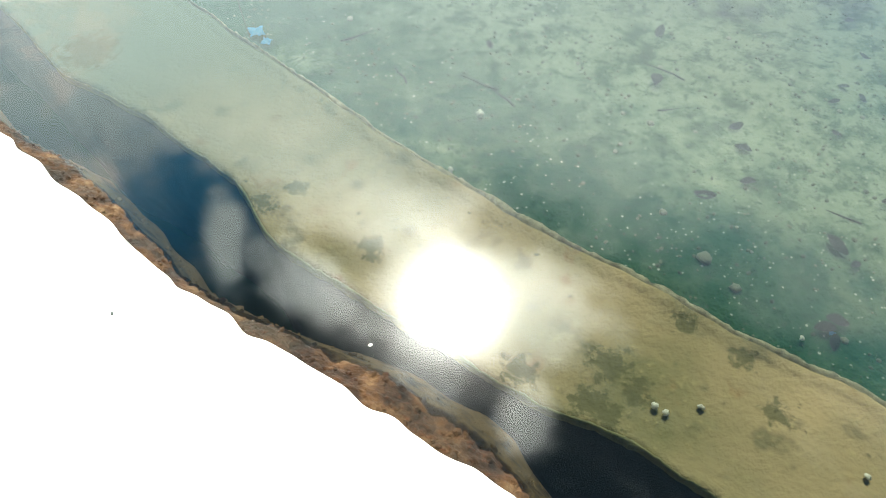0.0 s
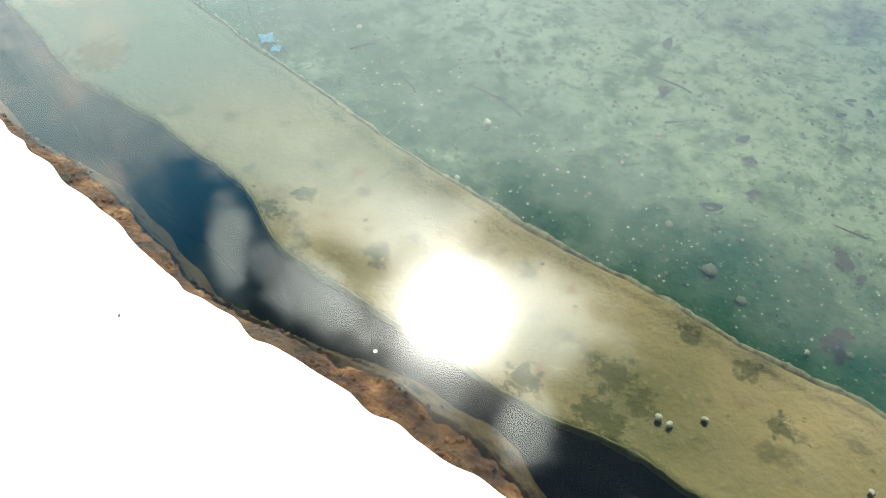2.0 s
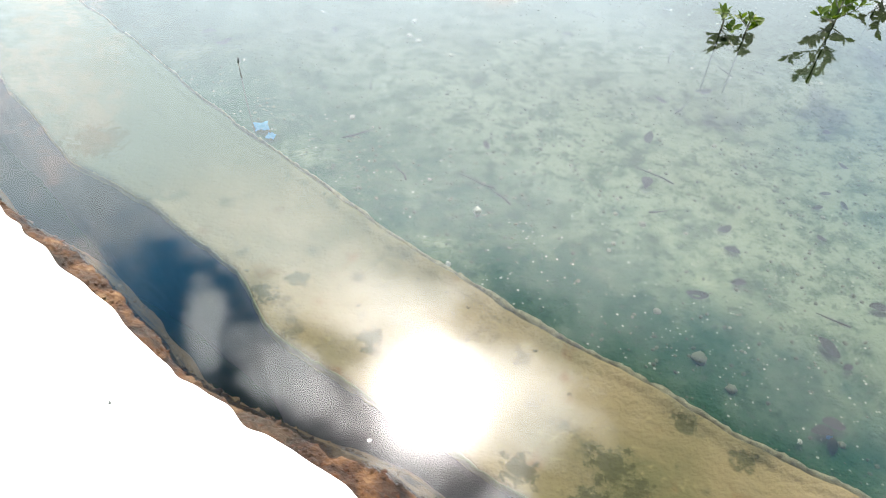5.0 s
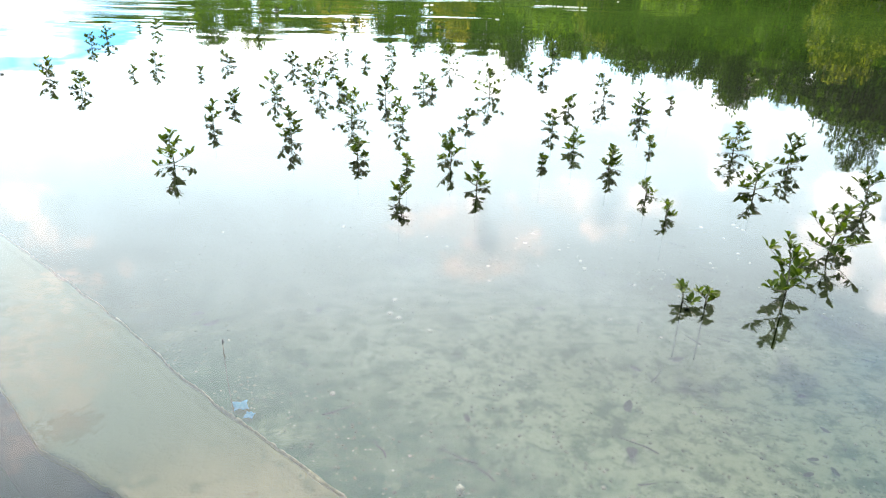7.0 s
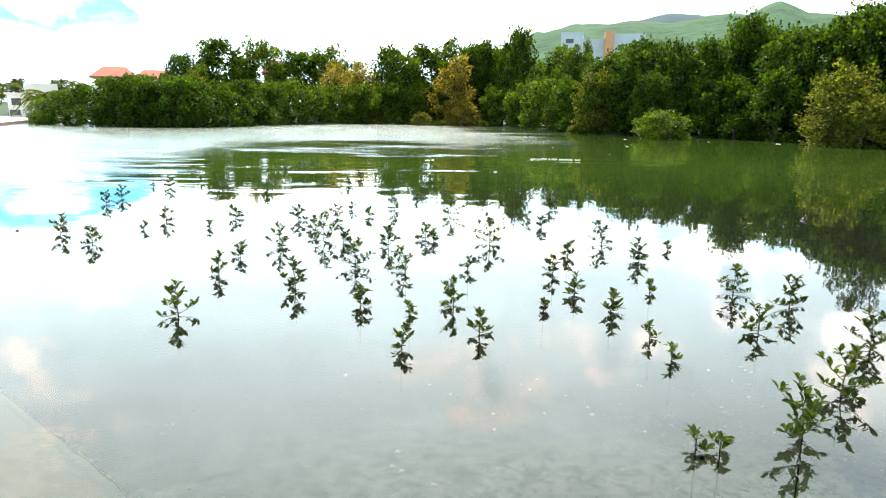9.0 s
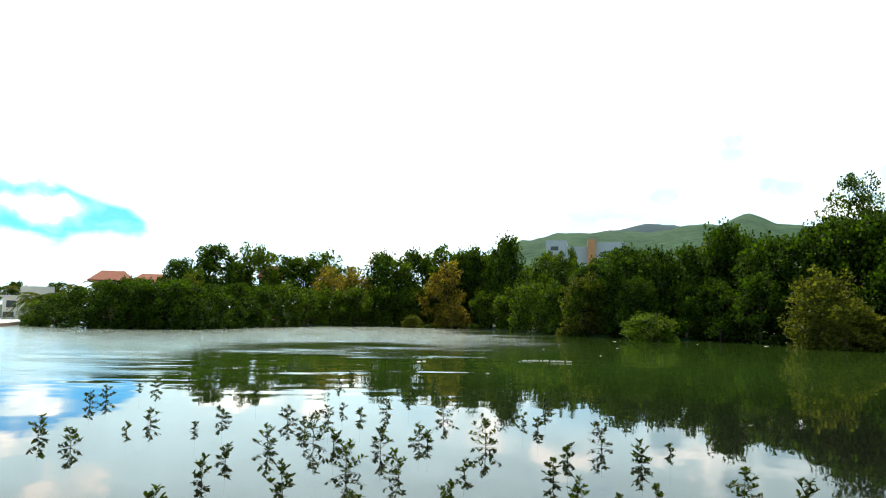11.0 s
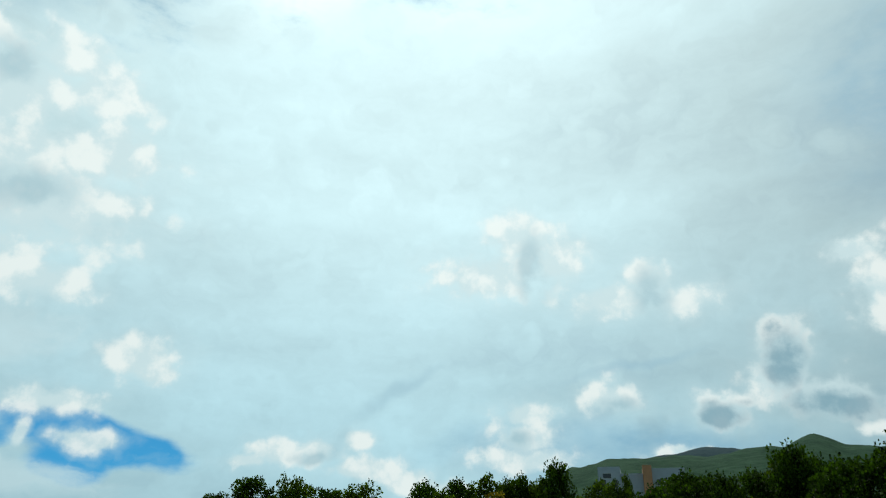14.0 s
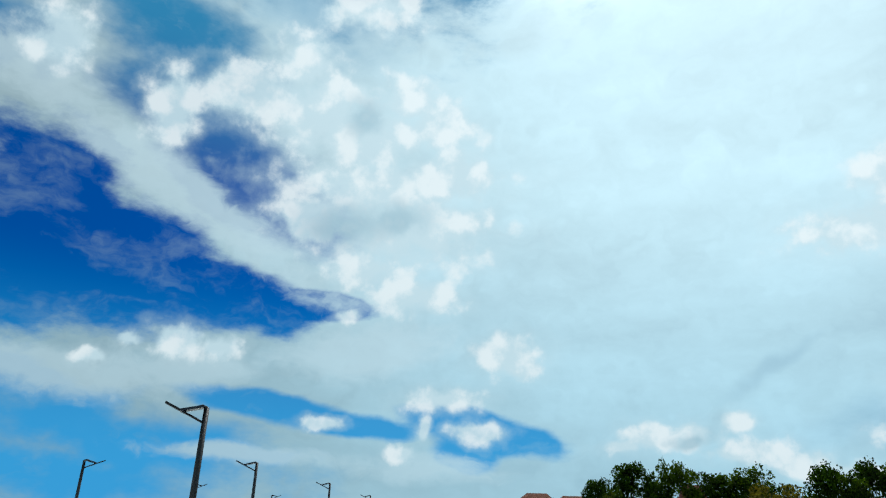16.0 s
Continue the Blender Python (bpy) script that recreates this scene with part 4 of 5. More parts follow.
def make_seedling(x, y, height, seed, single_leaves):
    """A forked stem rooted in the bed, with leafy shoots above the water."""
    rng = random.Random(seed)
    small = height < 0.2
    label = "small young mangrove seedling rising from the shallow water" if small else "young mangrove with forked stems standing in the shallow water"
    root = thing("mangrove_seedling", label, "seedling", "mangrove seedlings in the shallows", m=Matrix.Translation((x, y, 0)))
    low = Vector((0, 0, -0.5))
    lean = Vector((rng.uniform(-0.12, 0.12), rng.uniform(-0.12, 0.12), 0)) * height * 2

    def stem_at(f):
        return lean * f * f + Vector((0, 0, height * f))

    bm = bmesh.new()
    tube(bm, [Vector((0, 0, -0.02)), stem_at(0.3), stem_at(0.6), stem_at(0.9)], [0.006, 0.005, 0.004, 0.002], 6)
    part("stem", bm, STEM, root)
    bm = bmesh.new()
    tube(bm, [low, Vector((0, 0, -0.2)), Vector((0, 0, -0.018))], [0.005, 0.005, 0.005], 6)
    part("rooted_stem", bm, WET_STEM, root, "lower stem under water, coloured like the bed")
    whorls = max(3, round(height / 0.046))
    poses = []
    size = 0.070 if not small else 0.060
    turn = rng.uniform(0, 6.28)
    for i in range(whorls):
        f = (i + 0.6) / whorls
        a = turn + i * 2.4 + rng.uniform(-0.6, 0.6)
        reach = height * rng.uniform(0.30, 0.58) * (1 - f ** 3.0) + 0.012
        base = stem_at(max(0.04, f * 0.80 - 0.16))
        tip = stem_at(f * 0.90) + Vector((math.cos(a) * reach, math.sin(a) * reach, rng.uniform(-0.03, 0.04) * height))
        tip.z = max(tip.z, 0.02)
        bm = bmesh.new()
        tube(bm, [base, base.lerp(tip, 0.55) + Vector((0, 0, -0.02 * height)), tip], [0.004, 0.0032, 0.002], 5)
        part("branch", bm, STEM, root)
        poses += leaf_poses(rng, base, tip, size, rng.randint(10, 14))
    if single_leaves:
        for m in poses:
            ob = new("leaf", LEAF_MESH)
            ob.parent, ob.matrix_basis = root, m
    else:
        verts, faces = [], []
        for m in poses:
            k = len(verts)
            verts += [m @ Vector(v) for v in LEAF_V]
            faces += [tuple(i + k for i in f) for f in LEAF_F]
        me = bpy.data.meshes.new("foliage")
        me.from_pydata(verts, [], faces)
        me.materials.append(LEAF_NEAR)
        me.shade_smooth()
        new("foliage", me).parent = root


NEAR_PLANTS = [(1.65, 3.67, 0.14), (1.78, 3.64, 0.12), (2.35, 3.78, 0.42), (3.00, 4.45, 0.40), (-0.12, 5.38, 0.20), (2.03, 5.12, 0.15), (0.55, 5.74, 0.24), (2.03, 5.64, 0.16), (-0.07, 6.35, 0.13), (3.08, 5.82, 0.29), (1.25, 6.50, 0.10), (-0.56, 6.61, 0.21), (3.85, 5.42, 0.36), (-2.23, 6.27, 0.34), (0.37, 6.67, 0.33), (1.90, 6.43, 0.23), (1.69, 7.09, 0.23), (-1.32, 7.30, 0.37), (3.79, 6.62, 0.39), (2.55, 7.22, 0.15), (3.44, 7.13, 0.37), (-0.14, 8.10, 0.32), (-2.30, 7.86, 0.29)]
MID_PLANTS = [(1.64, 8.04, 0.24), (0.62, 8.19, 0.18), (-0.77, 8.34, 0.41), (-2.30, 8.84, 0.23), (2.92, 8.76, 0.31), (2.03, 9.04, 0.22), (-0.41, 9.53, 0.36), (-1.93, 9.57, 0.36), (1.06, 9.87, 0.46), (-1.08, 9.90, 0.24), (0.24, 10.05, 0.20), (3.57, 9.51, 0.14), (0.12, 10.17, 0.28), (-1.39, 10.10, 0.48), (2.72, 9.89, 0.39), (-4.54, 9.62, 0.28), (-1.65, 11.03, 0.22), (2.07, 11.30, 0.21), (-3.33, 11.02, 0.14), (-4.28, 10.79, 0.16), (-5.36, 10.37, 0.32), (-2.06, 11.87, 0.28), (1.94, 12.01, 0.18), (-1.42, 12.22, 0.24)]
FAR_PLANTS = [(-4.21, 11.57, 0.28), (-0.88, 12.37, 0.20), (-3.18, 12.01, 0.22), (5.44, 11.23, 0.22), (0.59, 12.46, 0.41), (6.10, 11.64, 0.16), (-1.26, 13.12, 0.17), (-0.44, 13.21, 0.29), (2.59, 13.32, 0.24), (-0.03, 14.45, 0.14), (-6.12, 13.67, 0.29), (-3.24, 14.88, 0.16), (-6.14, 14.45, 0.32), (-1.73, 17.36, 0.23), (-5.85, 16.46, 0.30), (-6.28, 16.55, 0.09), (-5.46, 17.53, 0.20), (0.63, 18.57, 0.16), (-1.58, 18.99, 0.22), (-4.11, 21.54, 0.19), (-3.91, 22.89, 0.12), (-2.77, 23.24, 0.12)]
for i, (x, y, h) in enumerate(NEAR_PLANTS + MID_PLANTS + FAR_PLANTS):
    make_seedling(x, y, h, 100 + i, i < 23)

# ---- hills, buildings, palms and street lamps ----


def hill(name, label, mat, d, ridge, deep):
    """A hill whose ridge runs through bearings and elevations seen from the wall, falling away to both sides."""
    bm = bmesh.new()
    steps, grid = 150, []
    a0, a1 = ridge[0][0], ridge[-1][0]
    for i in range(steps + 1):
        a = a0 + (a1 - a0) * i / steps
        k = next(j for j in range(len(ridge) - 1) if ridge[j + 1][0] >= a - 1e-9)
        f = (a - ridge[k][0]) / (ridge[k + 1][0] - ridge[k][0])
        f = f * f * (3 - 2 * f)
        top = d * math.tan(radians(ridge[k][1] + (ridge[k + 1][1] - ridge[k][1]) * f)) + 1.9
        line = []
        for j in range(17):
            v = (j - 8) / 8
            q = polar(a, d + v * deep)
            z = top * (1 - abs(v) ** 1.4) + (rough(q.x, q.y, 60, 9, 1) + rough(q.x, q.y, 14, 3, 2)) * (1 - abs(v)) * 0.6
            line.append(bm.verts.new((q.x, q.y, max(z, -2))))
        grid.append(line)
    for p, q in zip(grid, grid[1:]):
        for j in range(16):
            bm.faces.new((p[j], p[j + 1], q[j + 1], q[j]))
    bmesh.ops.recalc_face_normals(bm, faces=bm.faces)
    return solid(name, bm, mat, label, "hill", kind="structure")


hill("hill_front", "green wooded hill rising behind the trees", HILL_GREEN, 900, [(2, 3.0), (7, 4.8), (9.5, 5.9), (12.2, 6.55), (15.8, 6.6), (19.3, 6.5), (22.2, 6.9), (24.5, 7.0), (26.6, 7.75), (28.9, 6.9), (33, 6.6), (40, 5.0), (48, 3.0)], 420)
hill("hill_behind", "farther hill on the skyline, haze painted in as blue-green", HILL_HAZE_BLUE, 1700, [(10, 4.0), (14, 6.2), (16.8, 6.8), (19.3, 7.2), (21.0, 7.05), (23.5, 6.6), (30, 6.6), (35, 7.0), (42, 5.0)], 500)


def window(parent, x, y, z, w_, h_):
    """A window in a wall that faces -y: frame, sill and dark pane."""
    bm = bmesh.new()
    for x0, z0, x1, z1 in ((-w_ / 2 - 0.08, -0.08, -w_ / 2, h_ + 0.08), (w_ / 2, -0.08, w_ / 2 + 0.08, h_ + 0.08), (-w_ / 2, h_, w_ / 2, h_ + 0.08), (-w_ / 2, -0.08, w_ / 2, 0)):
        box(bm, x + x0, y - 0.06, z + z0, x + x1, y + 0.04, z + z1)
    frame_ob = part("window", bm, WALL_WHITE, parent, smooth=False)
    bm = bmesh.new()
    box(bm, x - w_ / 2, y - 0.02, z, x + w_ / 2, y + 0.02, z + h_)
    part("pane", bm, DARK_GLASS, frame_ob, smooth=False)


def facing(azimuth, d, turn=0.0):
    p = polar(azimuth, d)
    return Matrix.Translation(p) @ Matrix.Rotation(radians(-azimuth + turn), 4, "Z")


def hip_roof(bm, x0, y0, x1, y1, z, rise, over=0.5):
    x0, y0, x1, y1 = x0 - over, y0 - over, x1 + over, y1 + over
    inset = (x1 - x0) * 0.26
    c = [bm.verts.new(v) for v in ((x0, y0, z), (x1, y0, z), (x1, y1, z), (x0, y1, z))]
    t = [bm.verts.new(v) for v in ((x0 + inset, y0 + (y1 - y0) / 2 - 0.05, z + rise), (x1 - inset, y0 + (y1 - y0) / 2 - 0.05, z + rise), (x1 - inset, y0 + (y1 - y0) / 2 + 0.05, z + rise), (x0 + inset, y0 + (y1 - y0) / 2 + 0.05, z + rise))]
    for k in range(4):
        bm.faces.new((c[k], c[(k + 1) % 4], t[(k + 1) % 4], t[k]))
    bm.faces.new(t)
    lowr = [bm.verts.new(v.co + Vector((0, 0, -0.18))) for v in c]
    for k in range(4):
        bm.faces.new((lowr[k], lowr[(k + 1) % 4], c[(k + 1) % 4], c[k]))
    bm.faces.new(lowr[::-1])
    bmesh.ops.recalc_face_normals(bm, faces=bm.faces)


# white flat-roofed house at the end of the promenade
house = thing("white_house", "small white flat-roofed house with dark windows by the water", "house", m=facing(-28.3, 88))
bm = bmesh.new()
box(bm, -0.6, 0, 0.1, 2.6, 5, 3.9, 0.03)
part("main_wall", bm, WALL_WHITE, house, smooth=False)
bm = bmesh.new()
box(bm, -2.2, -0.6, 0.1, -0.6, 5, 2.7, 0.03)
part("annex_wall", bm, WALL_WHITE, house, smooth=False)
bm = bmesh.new()
box(bm, -2.45, -0.9, 2.7, -0.45, 5.1, 2.86, 0.02)
part("roof", bm, WALL_WHITE, house, smooth=False)
window(house, -1.4, -0.61, 1.55, 0.9, 0.75)
window(house, -1.6, -0.61, 0.5, 1.0, 0.6)
window(house, 1.3, -0.01, 1.6, 0.8, 0.7)

# red hip-roofed house behind the mangroves
red_house = thing("red_roofed_house", "low house with a faded red hip roof among trees", "house", m=facing(-21.4, 108))
bm = bmesh.new()
box(bm, -5.2, 0, 0.1, 5.2, 7, 5.4, 0.03)
part("wall", bm, WALL_WHITE, red_house, smooth=False)
bm = bmesh.new()
hip_roof(bm, -5.4, -0.5, -0.2, 7, 5.5, 1.5)
part("roof", bm, ROOF_RED, red_house, smooth=False)
bm = bmesh.new()
hip_roof(bm, -0.1, 0.4, 5.4, 7.4, 5.45, 1.3)
part("roof", bm, ROOF_RED, red_house, "darker red roof slope", smooth=False)
for x in (-3.6, -1.6, 1.2, 3.4):
    window(red_house, x, -0.01, 3.2, 1.1, 1.1)

# gable of another red roof between the trees
gable = thing("red_gabled_house", "bright red gable of a house between the trees", "house", m=facing(-11.3, 102))
bm = bmesh.new()
box(bm, -1.6, 0, 0.1, 1.6, 5, 6.4, 0.03)
part("wall", bm, WALL_ORANGE, gable, smooth=False)
bm = bmesh.new()
hip_roof(bm, -1.6, 0, 1.6, 5, 6.4, 1.8, 0.35)
part("roof", bm, ROOF_RED, gable, smooth=False)

# tall pale building in front of the hill
block = thing("pale_building", "tall pale grey building with an orange stair tower below the hill", "building", m=facing(14.0, 190))
bm = bmesh.new()
box(bm, -9.2, 0, 0.1, -3.6, 12, 21.8, 0.05)
part("left_wing", bm, WALL_GREY, block, smooth=False)
bm = bmesh.new()
box(bm, -3.6, 1.5, 0.1, 2.0, 12, 20.2, 0.05)
part("middle_wing", bm, WALL_GREY, block, smooth=False)
bm = bmesh.new()
box(bm, 2.0, -0.6, 0.1, 4.2, 12, 22.0, 0.05)
part("stair_tower", bm, WALL_ORANGE, block, "orange-brown stair tower", smooth=False)
bm = bmesh.new()
box(bm, 4.2, 0.4, 0.1, 12.2, 12, 21.3, 0.05)
part("right_wing", bm, WALL_GREY, block, smooth=False)
for z in (14.0, 17.1):
    for x in (-8.0, -5.0, 6.0, 9.6):
        window(block, x, -0.01 if x < 0 else 0.39, z, 1.3, 1.5)
window(block, -6.9, -0.01, 19.0, 2.0, 1.1)


def make_palm(name, height, seed, m):
    rng = random.Random(seed)
    root = thing(name, "coconut palm with drooping fronds near the house", "palm", "palms by the house", m=m)
    bm = bmesh.new()
    lean = rng.uniform(-0.5, 0.5)
    pts = [Vector((lean * h * h, 0, height * h)) for h in (0, 0.3, 0.6, 1.0)]
    tube(bm, pts, [0.18, 0.13, 0.11, 0.09], 8)
    part("trunk", bm, BARK, root)
    for i in range(13):
        a, rise = i * 2.4, rng.uniform(0.1, 0.9)
        verts, faces = [], []
        prev = None
        for k in range(9):
            f = k / 8
            r = 2.2 * f
            p = pts[-1] + Vector((math.cos(a) * r, math.sin(a) * r, rise * r - 0.55 * r * r * (0.5 + 0.3 * (1 - rise))))
            if prev is not None:
                side = Vector((-math.sin(a), math.cos(a), 0))
                for s in (-1, 1):
                    leaf_quad(verts, faces, p, (side * s + (p - prev).normalized() * 0.6 + Vector((0, 0, -0.45))).normalized(), 0.75 * (1 - 0.5 * f), rng.uniform(-0.3, 0.3), 0.10)
                    leaf_quad(verts, faces, p.lerp(prev, 0.5), (side * s + (p - prev).normalized() * 0.6 + Vector((0, 0, -0.4))).normalized(), 0.75 * (1 - 0.5 * f), rng.uniform(-0.3, 0.3), 0.10)
            prev = p
        me = bpy.data.meshes.new("frond")
        me.from_pydata(verts, [], faces)
        me.materials.append(LEAF_OLIVE if i % 3 == 0 else LEAF_MID)
        new("frond", me).parent = root


for i, (a, d, h) in enumerate([(-27.3, 76, 2.6), (-27.9, 79, 2.4), (-23.6, 98, 4.6), (-25.6, 92, 3.9), (-29.7, 108, 3.8)]):
    make_palm("coconut_palm", h, 40 + i, facing(a, d, i * 50.0))


def make_lamp(m):
    """Solar street lamp: tapered pole, tilted panel on an arm, slim lamp head on the other arm."""
    root = thing("street_lamp", "dark metal solar street lamp beside the promenade", "street lamp", "street lamps along the promenade", m=m)
    h = 4.4
    bm = bmesh.new()
    tube(bm, [(0, 0, 0.02), (0, 0, h * 0.5), (0, 0, h)], [0.105, 0.09, 0.075], 12)
    part("pole", bm, LAMP_METAL, root)
    bm = bmesh.new()
    box(bm, -0.16, -0.16, 0, 0.16, 0.16, 0.03, 0.006)
    part("base_plate", bm, LAMP_METAL, root, smooth=False)
    bm = bmesh.new()
    tube(bm, [(0.02, 0, h - 0.02), (-0.10, 0, h + 0.03), (-0.55, 0, h - 0.10)], [0.05, 0.05, 0.045], 8)
    part("upper_arm", bm, LAMP_METAL, root)
    bm = bmesh.new()
    box(bm, -0.62, -0.20, -0.035, 0.0, 0.20, 0.035, 0.012)
    bmesh.ops.transform(bm, matrix=Matrix.Translation((-0.06, 0, h + 0.02)) @ Matrix.Rotation(radians(-14), 4, "Y"), verts=bm.verts)
    part("solar_panel", bm, PANEL_DARK, root, "dark solar panel", smooth=False)
    bm = bmesh.new()
    tube(bm, [(0, 0, h - 0.42), (-0.25, 0, h - 0.30), (-0.55, 0, h - 0.17)], [0.03, 0.03, 0.03], 8)
    part("brace", bm, LAMP_METAL, root)
    bm = bmesh.new()
    box(bm, -0.62, -0.09, -0.025, 0.0, 0.09, 0.03, 0.01)
    bmesh.ops.transform(bm, matrix=Matrix.Translation((-0.50, 0, h - 0.19)) @ Matrix.Rotation(radians(24), 4, "Y"), verts=bm.verts)
    part("lamp_head", bm, LAMP_METAL, root, "slim lamp head", smooth=False)
    return root


lamp = make_lamp(facing(-49.0, 20.0) @ Matrix.Translation((0, 0, WALL_TOP)))
for a, d, turn in ((-44.7, 39.0, 0), (-39.0, 56.5, 0), (-35.8, 78.0, 0), (-56.7, 44.5, 180), (-49.0, 68.0, 180), (-43.3, 89.0, 180)):
    copy_thing(lamp, facing(a, d, turn) @ Matrix.Translation((0, 0, WALL_TOP)))

# ---- small things on the ledge, on the bed and on the water ----


def blob_patch(name, x, y, z, r, mat, seed, label, category, group, thick=0.006):
    """A flat growth with a ragged outline, lying on the ledge."""
    rng = random.Random(seed)
    bm = bmesh.new()
    rings = []
    for f, h in ((1.0, 0.0), (0.8, 0.8), (0.45, 1.0)):
        ring = []
        for k in range(40):
            a = 2 * math.pi * k / 40
            q = r * f * (0.75 + 0.45 * noise.noise(Vector((math.cos(a) * 1.6, math.sin(a) * 1.6, seed * 3.1))) + 0.18 * noise.noise(Vector((math.cos(a) * 6, math.sin(a) * 6, seed * 1.7))))
            ring.append(bm.verts.new((x + math.cos(a) * q * 1.2, y + math.sin(a) * q, z + thick * h + rng.uniform(-0.001, 0.001))))
        rings.append(ring)
    for a, b in zip(rings, rings[1:]):
        for k in range(40):
            bm.faces.new((a[k], a[(k + 1) % 40], b[(k + 1) % 40], b[k]))
    bm.faces.new(rings[-1])
    return solid(name, bm, mat, label, category, group)


def shell_mesh():
    """A small bleached snail shell: a coil that narrows to its top, open at the mouth."""
    bm = bmesh.new()
    pts, radii = [], []
    for k in range(27):
        a = k * 0.55
        f = 1 - k / 30
        pts.append((math.cos(a) * 0.6 * f, math.sin(a) * 0.6 * f, 0.35 + (1 - f) * 0.9))
        radii.append(0.42 * f + 0.02)
    tube(bm, pts, radii, 8)
    return mesh_of("sea_snail_shell", bm, SHELL)


SHELL_MESH = shell_mesh()
rng = random.Random(5)
for x, y, z, k in [(0.70, 0.89, LEDGE_Z, 0.016), (0.73, 0.87, LEDGE_Z, 0.014), (0.84, 0.88, LEDGE_Z, 0.015), (1.27, 0.67, LEDGE_Z, 0.014), (1.39, 1.28, BED_Z, 0.014), (0.24, 2.49, BED_Z, 0.026), (0.09, 2.13, BED_Z, 0.018), (-0.16, 1.02, 0.02, 0.008)]:
    ob = tagged(new("sea_snail_shell", SHELL_MESH), "small bleached white snail shell lying under the water", "shell", "snail shells")
    ob.matrix_basis = pose(x, y, z + 0.012, rng.uniform(-40, 40), rng.uniform(-40, 40), rng.uniform(0, 360)) @ Matrix.Scale(k * 0.95, 4)


def on_bed(x, y):
    return BED_Z + rough(x, y, 0.7, 0.035) + rough(x, y, 0.15, 0.015, 3)


def sunken_leaf(x, y, size, turn, seed):
    rng = random.Random(seed)
    bm = bmesh.new()
    rows = []
    for k in range(8):
        f = k / 7
        half = 0.28 * math.sin(math.pi * min(1, f * 0.92 + 0.06)) ** 0.8
        rows.append([bm.verts.new((f - 0.5, s * half, 0.12 * math.sin(f * 3 + seed) + abs(s) * 0.06 + rng.uniform(-0.02, 0.02))) for s in (-1, 0, 1)])
    for a, b in zip(rows, rows[1:]):
        for j in range(2):
            bm.faces.new((a[j], b[j], b[j + 1], a[j + 1]))
    ob = solid("sunken_leaf", bm, DEAD_LEAF, "dark sodden leaf lying on the gravel bed", "leaf", "sunken leaves on the bed")
    ob.matrix_basis = pose(x, y, on_bed(x, y) + 0.012, 0, 0, turn) @ Matrix.Scale(size, 4)


rng = random.Random(21)
spots = [(1.50, 1.33), (1.56, 1.36), (1.52, 1.27), (1.44, 2.42), (1.90, 2.37), (1.67, 1.71), (1.40, 2.06), (1.72, 1.62), (2.1, 2.6), (1.2, 2.0)]
while len(spots) < 90:
    x, y = rng.uniform(-1.5, 5.5), rng.uniform(1.2, 7.5)
    if y > 2.25 - 0.85 * x + 0.25 and y > 0.4:
        spots.append((x, y))
for i, (x, y) in enumerate(spots):
    sunken_leaf(x, y, rng.uniform(0.05, 0.11), rng.uniform(0, 360), i)


def twig(x, y, z, length, turn, seed, name="sunken_twig", label="thin dark twig lying on the gravel bed", group="twigs on the bed"):
    rng = random.Random(seed)
    bm = bmesh.new()
    pts = [Vector((length * (f - 0.5), rng.uniform(-0.05, 0.05) * length, rng.uniform(0, 0.02) * length)) for f in (0, 0.3, 0.65, 1)]
    tube(bm, pts, [0.004, 0.004, 0.003, 0.0015], 5)
    ob = solid(name, bm, DEAD_LEAF, label, "twig", group)
    ob.matrix_basis = pose(x, y, z + 0.006, 0, 0, turn)


for i in range(34):
    x, y = rng.uniform(-0.8, 4.5), rng.uniform(1.6, 6.5)
    if y > 2.25 - 0.85 * x + 0.3:
        twig(x, y, on_bed(x, y), rng.uniform(0.08, 0.26), rng.uniform(0, 180), 300 + i)
for i in range(4):
    x = rng.uniform(-1.6, 0.1)
    y = 0.62 - 0.82 * x - rng.uniform(0.15, 0.9)
    twig(x, y, WALL_TOP, rng.uniform(0.008, 0.016), rng.uniform(0, 180), 400 + i, "dry_twig", "tiny dry twig on the white pavement", "dry twigs on the pavement")

# stones large enough to pick out on the bed
STONE = plain("pale_stone", (0.24, 0.25, 0.18), 0.8, 0, 14.0, 0.35, 0.004)


def stone_mesh(seed):
    bm = bmesh.new()
    bmesh.ops.create_icosphere(bm, subdivisions=2, radius=1.0)
    for v in bm.verts:
        v.co *= 1 + 0.35 * noise.noise(v.co * 1.4 + Vector((seed, 0, 0)))
        v.co.z *= 0.55
    return mesh_of("stone", bm, STONE)


stone_meshes = [stone_mesh(s) for s in (1.0, 5.0, 9.0, 14.0)]
stone_spots = [(1.11, 1.64, 0.032), (1.20, 1.50, 0.022), (1.0, 1.9, 0.018)]
while len(stone_spots) < 110:
    x, y = rng.uniform(-1.0, 5.0), rng.uniform(1.0, 6.0)
    if y > 2.25 - 0.85 * x + 0.2:
        stone_spots.append((x, y, rng.uniform(0.008, 0.020)))
for i, (x, y, r) in enumerate(stone_spots):
    ob = tagged(new("stone", stone_meshes[i % 4]), "small pale stone on the gravel bed", "stone", "stones on the bed")
    ob.matrix_basis = pose(x, y, on_bed(x, y) + r * 0.25, 0, 0, rng.uniform(0, 360)) @ Matrix.Scale(r, 4)

